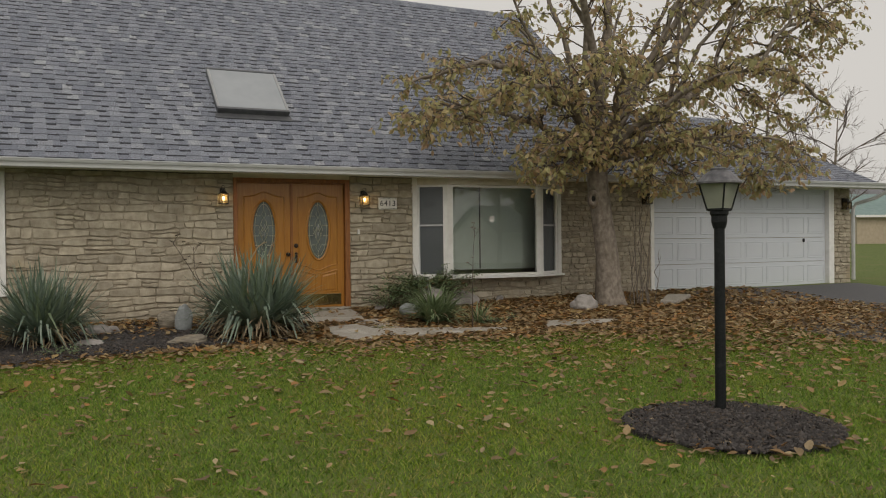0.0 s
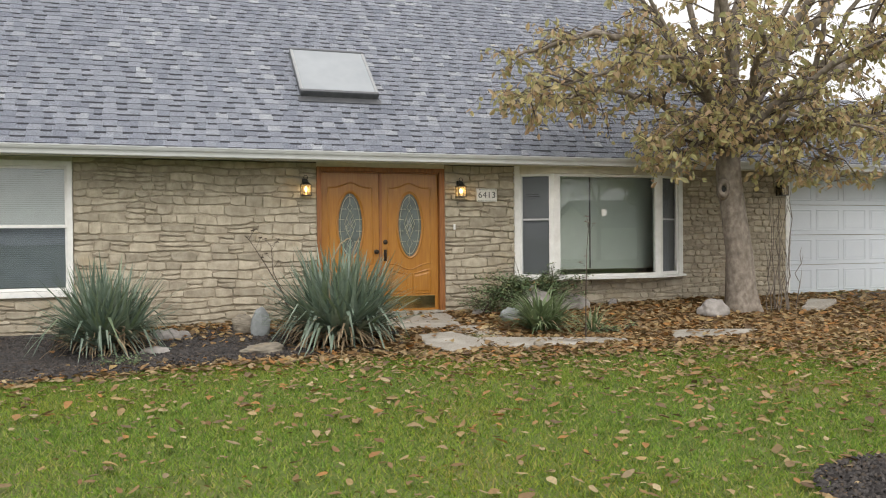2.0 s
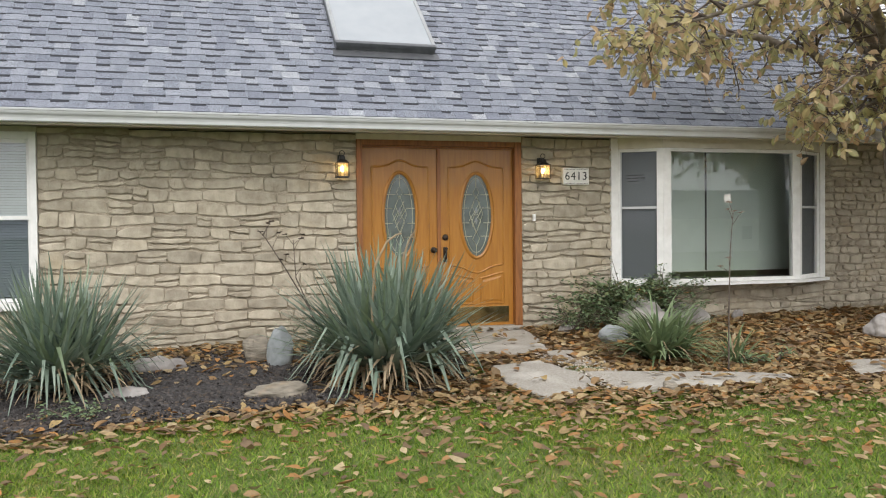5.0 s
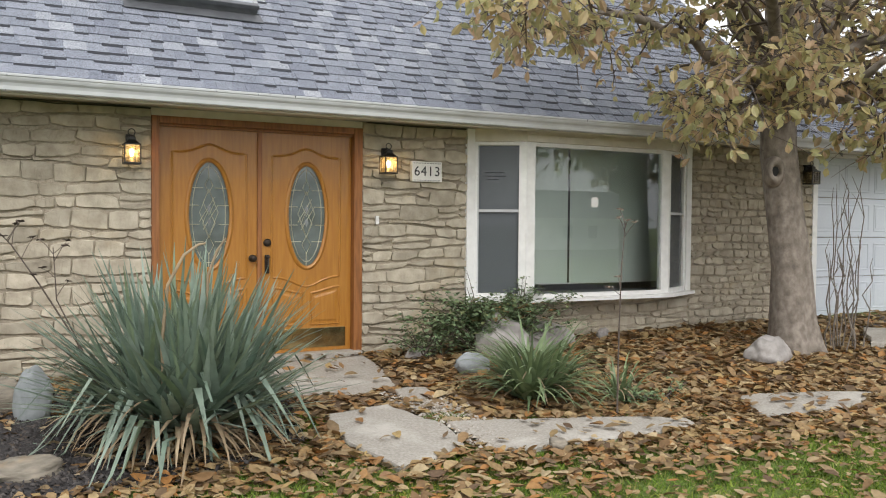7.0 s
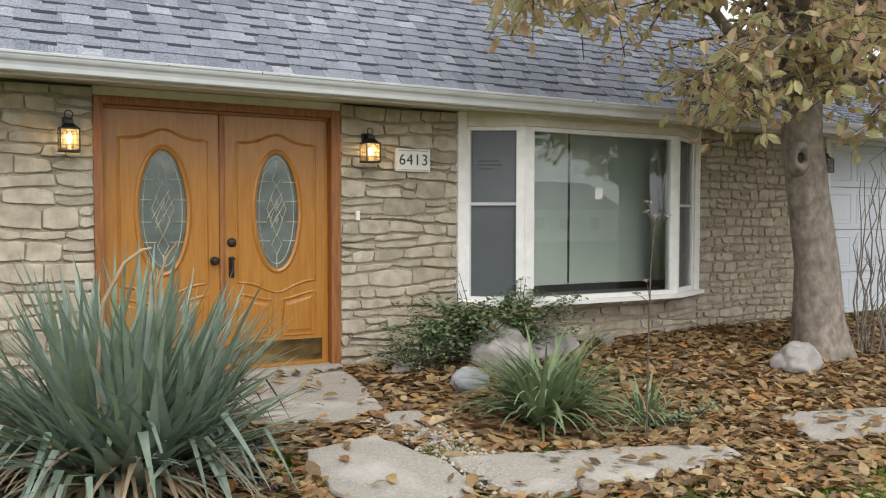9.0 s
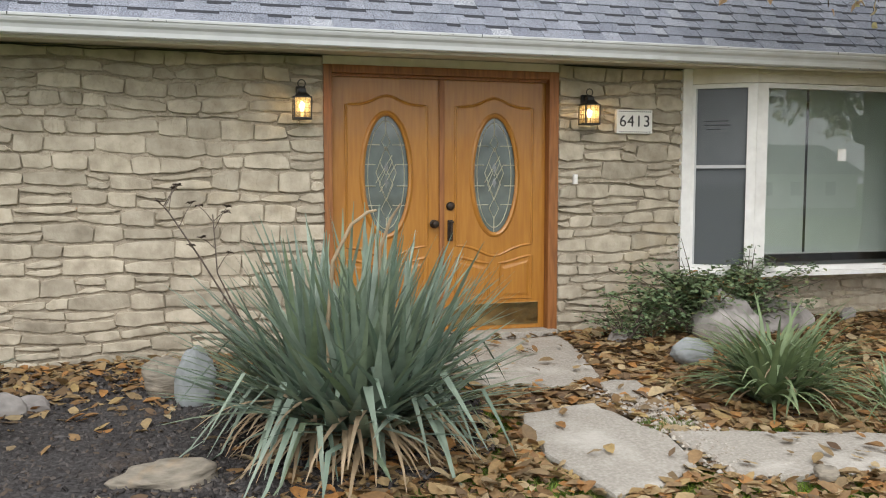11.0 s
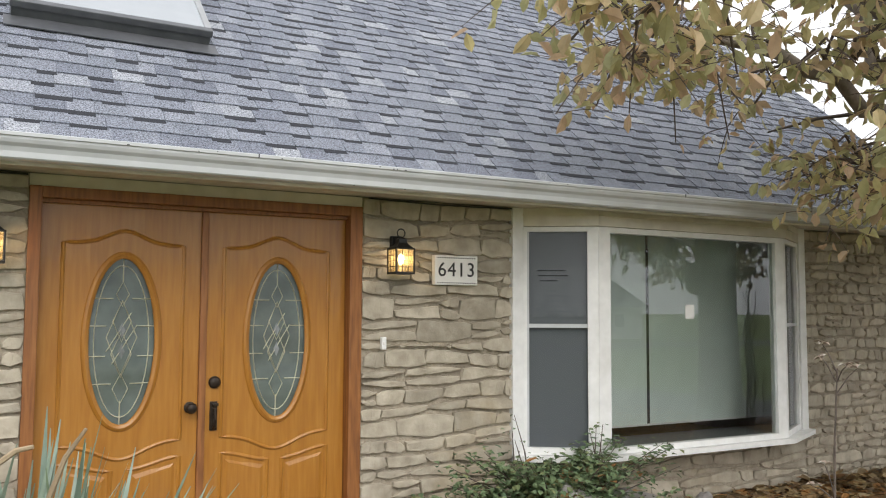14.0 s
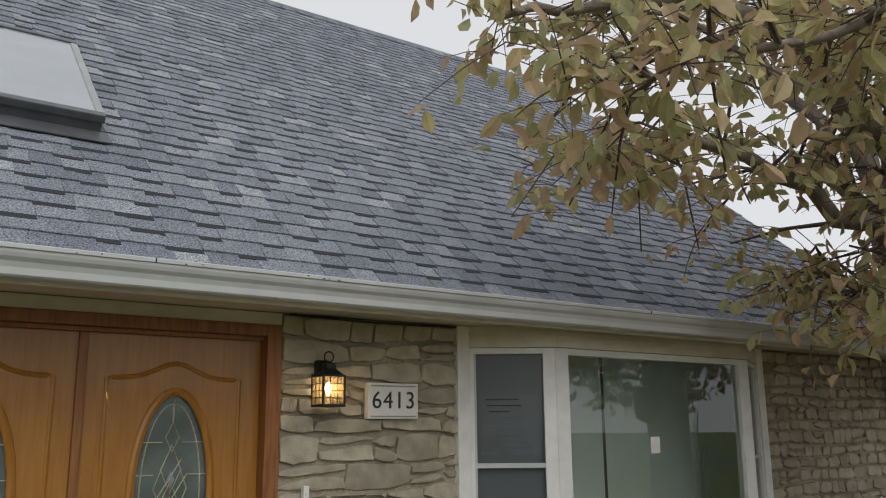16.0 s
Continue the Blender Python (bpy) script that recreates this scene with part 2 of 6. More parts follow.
SCREEN = material("insect_screen", [(0.126, 0.130, 0.135), (0.198, 0.203, 0.212)], 0.75, 400, 0.1)
DARK_EDGE = material("dark_gap", [(0.02, 0.022, 0.022), (0.03, 0.03, 0.03)], 0.8, 10, 0.0)
PANE = glass("window_glass", (0.93, 0.98, 0.95), 0.95, 0.01, 2.05)
PANE_DIM = glass("screened_glass", (0.9, 0.94, 0.95), 0.9, 0.03, 1.35)
NOTICE = material("paper_behind_screen", [(0.16, 0.165, 0.17), (0.20, 0.205, 0.21)], 0.8, 12, 0.0)
DOOR_GLASS = material("obscure_leaded_glass", [(0.10, 0.122, 0.118), (0.15, 0.178, 0.17)], 0.07, 7, 0.05, (0.085, 0.10, 0.09), 5.0, coat=0.6)
LAMP_GLASS = seeded_glass()
FROST = material("frosted_lantern_pane", [(0.50, 0.52, 0.44), (0.60, 0.62, 0.53)], 0.35, 8, 0.05)
# opaque pane: pale bluish base colour stands in for much of the sky reflection
SKY_GLASS = material("skylight_glazing", [(0.29, 0.315, 0.34), (0.33, 0.355, 0.38)], 0.12, 3, 0.0, coat=0.5)
SKY_FRAME = material("skylight_frame", [(0.09, 0.095, 0.105), (0.13, 0.135, 0.145)], 0.45, 12, 0.05, metal=0.3)
BULB = glowing("lit_bulb", (1.0, 0.80, 0.52), 13.0)
PAPER = material("paper", [(0.75, 0.75, 0.72), (0.82, 0.82, 0.8)], 0.8, 6, 0.0)
TILE_WHITE = material("glazed_white_tile", [(0.70, 0.69, 0.65), (0.78, 0.77, 0.73)], 0.3, 10, 0.03)
INK = material("black_ink", [(0.02, 0.02, 0.02), (0.03, 0.03, 0.03)], 0.6, 10, 0.0)
SIDING = material("tan_siding", [(0.42, 0.35, 0.26), (0.50, 0.42, 0.32)], 0.7, 4, 0.05)
TEAL_ROOF = material("grey_green_roof", [(0.16, 0.24, 0.23), (0.22, 0.30, 0.29)], 0.8, 3, 0.1)
GREY_ROOF = material("far_grey_roof", [(0.14, 0.14, 0.15), (0.20, 0.20, 0.21)], 0.9, 3, 0.1)
MOSS = island_ramp("moss", [(0.10, 0.15, 0.03), (0.15, 0.19, 0.05)], 0.9, 30)


# ---- helpers for meshes ----
def part(name, bm, mat, parent=None, label=""):
    """Links a bmesh as one mesh object, in world coordinates, under a thing or part."""
    me = bpy.data.meshes.new(name)
    bm.to_mesh(me)
    bm.free()
    me.materials.append(mat)
    return hang(name, me, parent, label)


def origin(parent):
    p = Vector((0, 0, 0))
    while parent is not None:
        p = p + parent.location
        parent = parent.parent
    return p


def hang(name, me, parent=None, label=""):
    ob = new(name, me)
    if parent is not None:
        ob.parent = parent
        if parent.data is None or parent.parent is None:
            ob.matrix_parent_inverse = Matrix.Translation(-origin(parent))
    if label:
        tagged(ob, label)
    return ob


def thing(name, at, label, category, group="", kind=""):
    e = new(name)
    e.location = at
    e.empty_display_size = 0.1
    return tagged(e, label, category, group, kind)


def box(x0, x1, y0, y1, z0, z1, bevel=0.0, bm=None):
    bm = bm or bmesh.new()
    r = bmesh.ops.create_cube(bm, size=1)
    for v in r["verts"]:
        v.co = Vector(((x0 + x1) / 2 + v.co.x * (x1 - x0), (y0 + y1) / 2 + v.co.y * (y1 - y0), (z0 + z1) / 2 + v.co.z * (z1 - z0)))
    if bevel:
        es = list({e for v in r["verts"] for e in v.link_edges})
        bmesh.ops.bevel(bm, geom=es, offset=bevel, segments=2, affect="EDGES", profile=0.6)
    return bm


def from_lists(name, verts, faces, mat, parent=None, label="", smooth=False):
    me = bpy.data.meshes.new(name)
    me.from_pydata(verts, [], faces)
    me.materials.append(mat)
    if smooth:
        me.polygons.foreach_set("use_smooth", [True] * len(me.polygons))
    me.update()
    return hang(name, me, parent, label)


def lathe(profile, at, sides=16, bm=None, turn=0.0):
    """A turned solid round a vertical axis from (radius, height) pairs."""
    bm = bm or bmesh.new()
    rings = []
    for r, z in profile:
        rings.append([bm.verts.new((at[0] + r * math.cos(turn + 2 * math.pi * i / sides), at[1] + r * math.sin(turn + 2 * math.pi * i / sides), at[2] + z)) for i in range(sides)])
    for a, b in zip(rings, rings[1:]):
        for i in range(sides):
            bm.faces.new((a[i], a[(i + 1) % sides], b[(i + 1) % sides], b[i]))
    bm.faces.new(rings[0][::-1])
    bm.faces.new(rings[-1])
    return bm


def tube(points, radii, sides=8, bm=None, cap=True):
    """A tapered tube along points."""
    bm = bm or bmesh.new()
    pts = [Vector(p) for p in points]
    rings = []
    side = None
    for i, p in enumerate(pts):
        d = (pts[min(i + 1, len(pts) - 1)] - pts[max(i - 1, 0)]).normalized()
        if side is None:
            side = d.orthogonal().normalized()
        side = (side - d * side.dot(d)).normalized()
        up = d.cross(side)
        r = radii[i] if not isinstance(radii, (int, float)) else radii
        rings.append([bm.verts.new(p + r * (math.cos(2 * math.pi * k / sides) * side + math.sin(2 * math.pi * k / sides) * up)) for k in range(sides)])
    for a, b in zip(rings, rings[1:]):
        for k in range(sides):
            bm.faces.new((a[k], a[(k + 1) % sides], b[(k + 1) % sides], b[k]))
    if cap:
        bm.faces.new(rings[0][::-1])
        bm.faces.new(rings[-1])
    return bm


def prism_x(profile, x0, x1, bm=None):
    """A (y, z) outline drawn along x."""
    bm = bm or bmesh.new()
    a = [bm.verts.new((x0, y, z)) for y, z in profile]
    b = [bm.verts.new((x1, y, z)) for y, z in profile]
    n = len(profile)
    for i in range(n):
        bm.faces.new((a[i], a[(i + 1) % n], b[(i + 1) % n], b[i]))
    bm.faces.new(a[::-1])
    bm.faces.new(b)
    bmesh.ops.recalc_face_normals(bm, faces=bm.faces)
    return bm


def prism_z(outline, z0, z1, bm=None):
    """An (x, y) outline raised from z0 to z1."""
    bm = bm or bmesh.new()
    a = [bm.verts.new((x, y, z0)) for x, y in outline]
    b = [bm.verts.new((x, y, z1)) for x, y in outline]
    n = len(outline)
    for i in range(n):
        bm.faces.new((a[i], a[(i + 1) % n], b[(i + 1) % n], b[i]))
    bm.faces.new(a[::-1])
    bm.faces.new(b)
    bmesh.ops.recalc_face_normals(bm, faces=bm.faces)
    return bm


def smooth01(a, b, x):
    t = min(1.0, max(0.0, (x - a) / (b - a)))
    return t * t * (3 - 2 * t)


def gz(x, y):
    """Height of the ground: a lawn that rises gently to the house."""
    ys = (-60, -2, 5, 10.5, 13.4, 22, 60, 120)
    zs = (-0.35, 0.08, 0.30, 0.43, 0.565, 0.62, 1.2, 1.7)
    z = float(np.interp(y, ys, zs))
    z += 0.014 * (min(max(x, -6), 12) - 4) * smooth01(6, 13, y)
    z += 0.012 * math.sin(1.7 * x + 0.6 * y) * math.cos(1.1 * y)
    return z

# ---- ground ----
WALL = 13.5                      # outer face of the front wall
EAVE_Y, EAVE_Z, SLOPE = 12.95, 2.868, 0.848
RIDGE_Y = 18.1
XL, XR, XG = -5.0, 10.95, 16.95  # house left end, house right end, garage right end


def ground_sheet():
    xs = [-600, -250, -120, -60, -30, -15] + [-8 + 0.25 * i for i in range(105)] + [22, 30, 45, 70, 120, 250, 600]
    ys = [-600, -250, -120, -60, -30, -15] + [-3 + 0.25 * i for i in range(69)] + [16, 20, 30, 45, 60, 90, 120, 250, 600]
    verts = [(x, y, gz(x, y)) for y in ys for x in xs]
    w = len(xs)
    faces = [(j * w + i, j * w + i + 1, (j + 1) * w + i + 1, (j + 1) * w + i) for j in range(len(ys) - 1) for i in range(w - 1)]
    ob = from_lists("ground", verts, faces, SOIL, smooth=True)
    return tagged(ob, "short green autumn lawn with worn patches", "lawn", kind="structure")


ground_sheet()


def ground_patch(name, outline, lift, mat, label, category, step=0.2, wobble=0.06, crown=0.03, seed=1):
    """A bed or pavement lying on the ground inside an outline, with a soft rim sunk into the ground."""
    rnd = random.Random(seed)
    cx = sum(p[0] for p in outline) / len(outline)
    cy = sum(p[1] for p in outline) / len(outline)
    dense = []
    for (xa, ya), (xb, yb) in zip(outline, outline[1:] + outline[:1]):
        k = max(1, int(math.hypot(xb - xa, yb - ya) / step))
        for i in range(k):
            f = i / k
            dense.append((xa + (xb - xa) * f + rnd.uniform(-wobble, wobble), ya + (yb - ya) * f + rnd.uniform(-wobble, wobble)))
    rings, shrink = [], (1.0, 0.985, 0.93, 0.82, 0.66, 0.48, 0.28, 0.1)
    verts, n = [], len(dense)
    for k, s in enumerate(shrink):
        for x, y in dense:
            px, py = cx + (x - cx) * s, cy + (y - cy) * s
            h = -0.03 if k == 0 else lift + crown * (1 - s) + rnd.uniform(-0.004, 0.004)
            verts.append((px, py, gz(px, py) + h))
    faces = [(k * n + i, k * n + (i + 1) % n, (k + 1) * n + (i + 1) % n, (k + 1) * n + i) for k in range(len(shrink) - 1) for i in range(n)]
    faces.append([(len(shrink) - 1) * n + i for i in range(n)])
    ob = from_lists(name, verts, faces, mat, smooth=True)
    return tagged(ob, label, category, kind="structure")


DRIVE = [(11.15, 13.35), (11.2, 11.9), (10.6, 10.2), (9.7, 8.6), (9.9, 7.0), (10.6, 4.0), (11.0, 0.0), (11.3, -14), (16.9, -14), (16.9, 13.35)]
ground_patch("road_driveway", DRIVE, 0.015, ASPHALT, "weathered grey asphalt driveway before the garage", "driveway", 0.6, 0.05, 0.0, 2)
BED_LEFT = [(-5.0, 10.1), (-3.0, 10.05), (-0.8, 10.15), (0.0, 10.25), (0.7, 10.5), (1.5, 10.6), (2.3, 10.62), (3.0, 10.7), (3.5, 11.0), (3.7, 12.0), (3.55, 13.4), (1.0, 13.46), (-2.0, 13.46), (-5.0, 13.46)]
ground_patch("ground_mulch_bed", BED_LEFT, 0.03, MULCH_BED, "black mulch bed along the stone wall", "flower bed", 0.2, 0.05, 0.02, 3)
BED_RIGHT = [(3.6, 11.75), (4.5, 11.0), (5.2, 11.02), (6.3, 10.85), (6.9, 10.95), (8.5, 10.7), (10.4, 10.9), (11.1, 12.0), (11.1, 13.46), (8.0, 13.46), (4.9, 13.46), (3.6, 13.46)]
ground_patch("ground_leaf_bed", BED_RIGHT, 0.02, LEAF_BED, "brown soil bed buried in fallen leaves", "flower bed", 0.25, 0.06, 0.01, 4)
POST_BED = [(4.76 + (0.75 + 0.05 * math.sin(3 * a)) * math.cos(a), 4.66 + 0.74 * math.sin(a)) for a in [2 * math.pi * i / 14 for i in range(14)]]
ground_patch("ground_post_bed", POST_BED, 0.02, MULCH_BED, "round black mulch bed at the lamp post", "flower bed", 0.15, 0.05, 0.05, 5)
ROAD = [(-300, -28), (300, -28), (300, -21), (-300, -21)]
ground_patch("road_street", ROAD, 0.03, ASPHALT, "grey asphalt street beyond the front lawn", "street", 12, 0.0, 0.0, 6)


# ---- house shell ----
def plain_wall(name, x0, x1, y0, y1, z0, z1, mat, label):
    return tagged(part(name, box(x0, x1, y0, y1, z0, z1), mat), label, "wall", kind="structure")


# stretches of the front wall: x0, x1, z0, z1
STRETCHES = [
    ("wall_front_1", XL, -1.32, 0.35, 2.83),
    ("wall_front_2", -1.32, -0.265, 0.35, 1.03),
    ("wall_front_3", -0.265, 2.95, 0.35, 2.83),
    ("wall_front_4", 4.89, 6.05, 0.35, 2.83),
    ("wall_front_5", 6.05, 9.09, 0.35, 1.05),
    ("wall_front_6", 9.09, 11.22, 0.35, 2.83),
    ("wall_front_7", 16.42, 16.95, 0.35, 2.83),
]
FRONT = {}
for nm, x0, x1, z0, z1 in STRETCHES:
    FRONT[nm] = plain_wall(nm, x0, x1, WALL, WALL + 0.22, z0, z1, MORTAR, "front wall of cream ledge stone in pale mortar")
plain_wall("wall_front_header", -1.32, -0.265, WALL + 0.02, WALL + 0.2, 2.775, 2.83, CREAM, "cream board over the window")
plain_wall("wall_door_header", 2.95, 4.89, WALL - 0.01, WALL + 0.2, 2.765, 2.83, CREAM, "cream board over the double door")
plain_wall("wall_garage_header", 11.22, 16.42, WALL - 0.02, WALL + 0.2, 2.79, 2.83, WHITE, "white board over the garage door")
plain_wall("wall_left", XL, XL + 0.2, WALL + 0.22, 22.5, 0.3, 2.83, SIDING, "tan end wall of the house")
plain_wall("wall_back", XL, XG, 22.5, 22.7, 0.3, 2.83, SIDING, "tan back wall of the house")
plain_wall("wall_right", XG - 0.2, XG, WALL + 0.22, 22.5, 0.3, 2.83, SIDING, "tan end wall of the garage")
plain_wall("wall_partition", XR - 0.1, XR + 0.1, WALL + 0.22, 22.5, 0.3, 2.83, PLASTER, "inner wall between house and garage")
plain_wall("wall_room_back", XL + 0.2, XR - 0.1, 17.3, 17.45, 0.62, 2.80, PLASTER, "pale inner wall of the front rooms")
plain_wall("wall_room_side", 5.1, 5.25, WALL + 0.22, 17.3, 0.62, 2.80, PLASTER, "pale inner wall beside the bay window")
tagged(part("floor", box(XL + 0.2, XG - 0.2, WALL + 0.22, 22.5, 0.4, 0.62), FLOOR_IN), "brown floor of the front rooms", "floor", kind="structure")
tagged(part("ceiling", box(XL + 0.2, XG - 0.2, WALL + 0.0, 22.5, 2.835, 2.87), PLASTER), "pale ceiling of the rooms", "ceiling", kind="structure")


def roof_z(y):
    return EAVE_Z + SLOPE * (y - EAVE_Y)


GSLOPE = 0.42


def roof_slab(x0, x1, slope, name, label):
    zr = EAVE_Z + slope * (RIDGE_Y - EAVE_Y)
    yb = 2 * RIDGE_Y - EAVE_Y
    t = 0.12
    prof = [(EAVE_Y, EAVE_Z), (RIDGE_Y, zr), (yb, EAVE_Z), (yb, EAVE_Z - t * 0.5), (RIDGE_Y, zr - t), (EAVE_Y, EAVE_Z - t * 0.5)]
    return tagged(part(name, prism_x(prof, x0, x1), UNDERLAY), label, "roof", kind="structure")


MAIN_ROOF = roof_slab(XL - 0.3, XR + 0.12, SLOPE, "roof_main", "steep roof of blue-grey architectural shingles")
GARAGE_ROOF = roof_slab(XR + 0.12, XG + 0.55, GSLOPE, "roof_garage", "low-pitched garage roof of dark grey shingles")


def gable(x, slope, zlow, name, label):
    zr = EAVE_Z + slope * (RIDGE_Y - EAVE_Y) - 0.14
    bm = bmesh.new()
    out = [(WALL + 0.05, 2.88), (2 * RIDGE_Y - WALL - 0.05, 2.88), (RIDGE_Y, zr)]
    prism_x(out, x - 0.1, x + 0.1, bm)
    return tagged(part(name, bm, SIDING), label, "wall", kind="structure")


gable(XL + 0.1, SLOPE, 2.88, "wall_gable_left", "tan gable of the house")
gable(XR, SLOPE, 2.88, "wall_gable_right", "tan gable above the garage roof")
gable(XG - 0.1, GSLOPE, 2.88, "wall_gable_garage", "tan gable of the garage")
for rx, sl, nm in ((XR + 0.13, SLOPE, "trim_rake_house"), (XG + 0.56, GSLOPE, "trim_rake_garage")):
    zr = EAVE_Z + sl * (RIDGE_Y - EAVE_Y)
    tagged(part(nm, prism_x([(EAVE_Y, EAVE_Z - 0.13), (EAVE_Y, EAVE_Z - 0.01), (RIDGE_Y, zr - 0.01), (RIDGE_Y, zr - 0.15)], rx - 0.005, rx + 0.012), GREY_ROOF), "dark rake board of the gable", "trim", kind="structure")

# soffit boards with narrow grooves, fascia and gutter
bm = bmesh.new()
for y0, y1 in ((12.965, 13.10), (13.105, 13.24), (13.245, 13.38), (13.385, 13.51)):
    box(XL - 0.3, XG + 0.55, y0, y1, 2.835, 2.85, 0.0, bm)
tagged(part("trim_soffit", bm, SOFFIT), "beige grooved soffit under the eaves", "soffit", kind="structure")
tagged(part("trim_fascia", box(XL - 0.3, XG + 0.55, 12.945, 12.963, 2.785, 2.90), CREAM), "cream fascia board", "trim", kind="structure")
G0 = 12.94
prof = [(G0, 2.800), (G0 - 0.074, 2.800), (G0 - 0.083, 2.808), (G0 - 0.085, 2.836), (G0 - 0.093, 2.858), (G0 - 0.108, 2.874), (G0 - 0.115, 2.890), (G0 - 0.116, 2.902), (G0 - 0.124, 2.905), (G0 - 0.125, 2.920), (G0 - 0.118, 2.924), (G0 - 0.106, 2.920), (G0 - 0.106, 2.895), (G0 - 0.080, 2.862), (G0 - 0.074, 2.812), (G0, 2.812)]
gut = thing("rain_gutter", (6.0, G0, 2.82), "pale grey metal rain gutter along the eaves", "gutter")
part("trough", prism_x(prof, XL - 0.3, XG + 0.58), GUTTER, gut)
rg = random.Random(8)
for k in range(26):
    gx, gzz, gw = rg.uniform(1.0, 8.8), rg.choice((2.906, 2.912, 2.803)), rg.uniform(0.004, 0.014)
    gy = G0 - (0.1262 if gzz > 2.85 else 0.0805)
    part("spatter", box(gx, gx + gw, gy, gy + 0.002, gzz, gzz + rg.uniform(0.003, 0.006)), INK, gut, "dark speck of dirt")
for gx in (-2.2, 0.9, 4.0, 7.05, 10.1, 13.2):
    part("seam", box(gx, gx + 0.006, G0 - 0.1265, G0 - 0.12, 2.903, 2.922), DARK_EDGE, gut)
bm = bmesh.new()
tube([(17.42, 12.9, 2.83), (17.42, 12.92, 2.72), (17.3, 13.1, 2.60), (17.08, 13.42, 2.48), (17.0, 13.44, 2.38), (17.0, 13.44, 0.75)], 0.042, 10, bm)
part("downspout", bm, GUTTER, gut, "pale grey round downspout")


# ---- shingles: tabs in overlapping courses ----
def shingle_tabs(x0, x1, slope, y_top):
    """Tab boxes as (course, x0, x1, thick)."""
    rnd = random.Random(11)
    n = Vector((0, -slope, 1)).normalized()
    d = Vector((0, 1, slope)).normalized()
    length = (y_top - EAVE_Y) * math.hypot(1, slope)
    rows = int(length / 0.143)
    out = []
    for c in range(-0, rows + 1):
        x, thick = x0 + rnd.uniform(-0.3, 0), rnd.random() < 0.5
        while x < x1:
            thick = not thick if rnd.random() < 0.9 else thick
            w = rnd.uniform(0.13, 0.22) if thick else rnd.uniform(0.10, 0.19)
            a, b = max(x, x0), min(x + w, x1)
            if b - a > 0.02:
                out.append((c, a, b, thick))
            x += w
    return out, n, d


def tab_verts(c, a, b, thick, n, d, jit):
    e = 0.007 if thick else 0.0
    s0 = 0.143 * c - 0.012 + jit
    s1 = 0.143 * (c + 1) + 0.01
    base = Vector((0, EAVE_Y, EAVE_Z))
    lo, hi = base + d * s0, base + d * s1
    g = 0.0004
    p = []
    for x in (a + g, b - g):
        for q, h0, h1 in ((lo, 0.0005, e + 0.006), (hi, 0.0, 0.003)):
            p.append((q + n * h0) + Vector((x, 0, 0)))
            p.append((q + n * h1) + Vector((x, 0, 0)))
    return p


TAB_FACES = [(1, 5, 7, 3), (0, 4, 5, 1), (0, 1, 3, 2), (4, 6, 7, 5), (2, 3, 7, 6)]


def lay_shingles(roof, x0, x1, slope, singles):
    tabs, n, d = shingle_tabs(x0, x1, slope, RIDGE_Y)
    rnd = random.Random(12)
    verts, faces, count = [], [], 0
    bands, band_faces = [], []
    for c, a, b, thick in tabs:
        # dark strip below each thin tab: printed granules plus drop shadow as colour
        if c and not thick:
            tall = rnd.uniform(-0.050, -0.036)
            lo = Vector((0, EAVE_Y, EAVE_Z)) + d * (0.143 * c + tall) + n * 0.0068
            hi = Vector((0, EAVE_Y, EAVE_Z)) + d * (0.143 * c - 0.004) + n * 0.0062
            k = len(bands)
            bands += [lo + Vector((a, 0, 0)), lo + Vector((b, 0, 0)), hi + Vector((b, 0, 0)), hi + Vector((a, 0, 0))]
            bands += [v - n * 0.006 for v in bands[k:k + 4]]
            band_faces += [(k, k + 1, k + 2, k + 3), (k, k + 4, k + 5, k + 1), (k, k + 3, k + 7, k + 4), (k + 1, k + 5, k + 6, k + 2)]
        p = tab_verts(c, a, b, thick, n, d, rnd.uniform(-0.004, 0.004))
        if singles and count < 300 and 2.5 < a < 8.5 and c < 9:
            me = bpy.data.meshes.new("shingle")
            me.from_pydata(p, [], TAB_FACES)
            me.materials.append(SHINGLE_OBJ)
            ob = new("shingle", me)
            ob.parent = roof
            count += 1
            continue
        k = len(verts)
        verts.extend(p)
        faces.extend(tuple(k + i for i in f) for f in TAB_FACES)
    ob = from_lists("shingle_field", verts, faces, SHINGLE, roof)
    tagged(ob, kind="stuff")
    tagged(from_lists("shadow_band", bands, band_faces, UNDERLAY, roof, "dark bands below the thin tabs: granule print with painted tab shadow"), kind="stuff")


lay_shingles(MAIN_ROOF, -5.2, XR + 0.1, SLOPE, True)
lay_shingles(GARAGE_ROOF, XR + 0.15, XG + 0.54, GSLOPE, False)
caps = bmesh.new()
for i in range(80):
    x = -5.2 + i * 0.2
    if x < XR - 0.1:
        zr = EAVE_Z + SLOPE * (RIDGE_Y - EAVE_Y)
        prism_x([(RIDGE_Y - 0.14, zr - 0.10), (RIDGE_Y, zr + 0.03), (RIDGE_Y + 0.14, zr - 0.10), (RIDGE_Y + 0.13, zr - 0.12), (RIDGE_Y, zr + 0.01), (RIDGE_Y - 0.13, zr - 0.12)], x, x + 0.24, caps)
tagged(part("ridge_cap", caps, SHINGLE, MAIN_ROOF), kind="stuff")

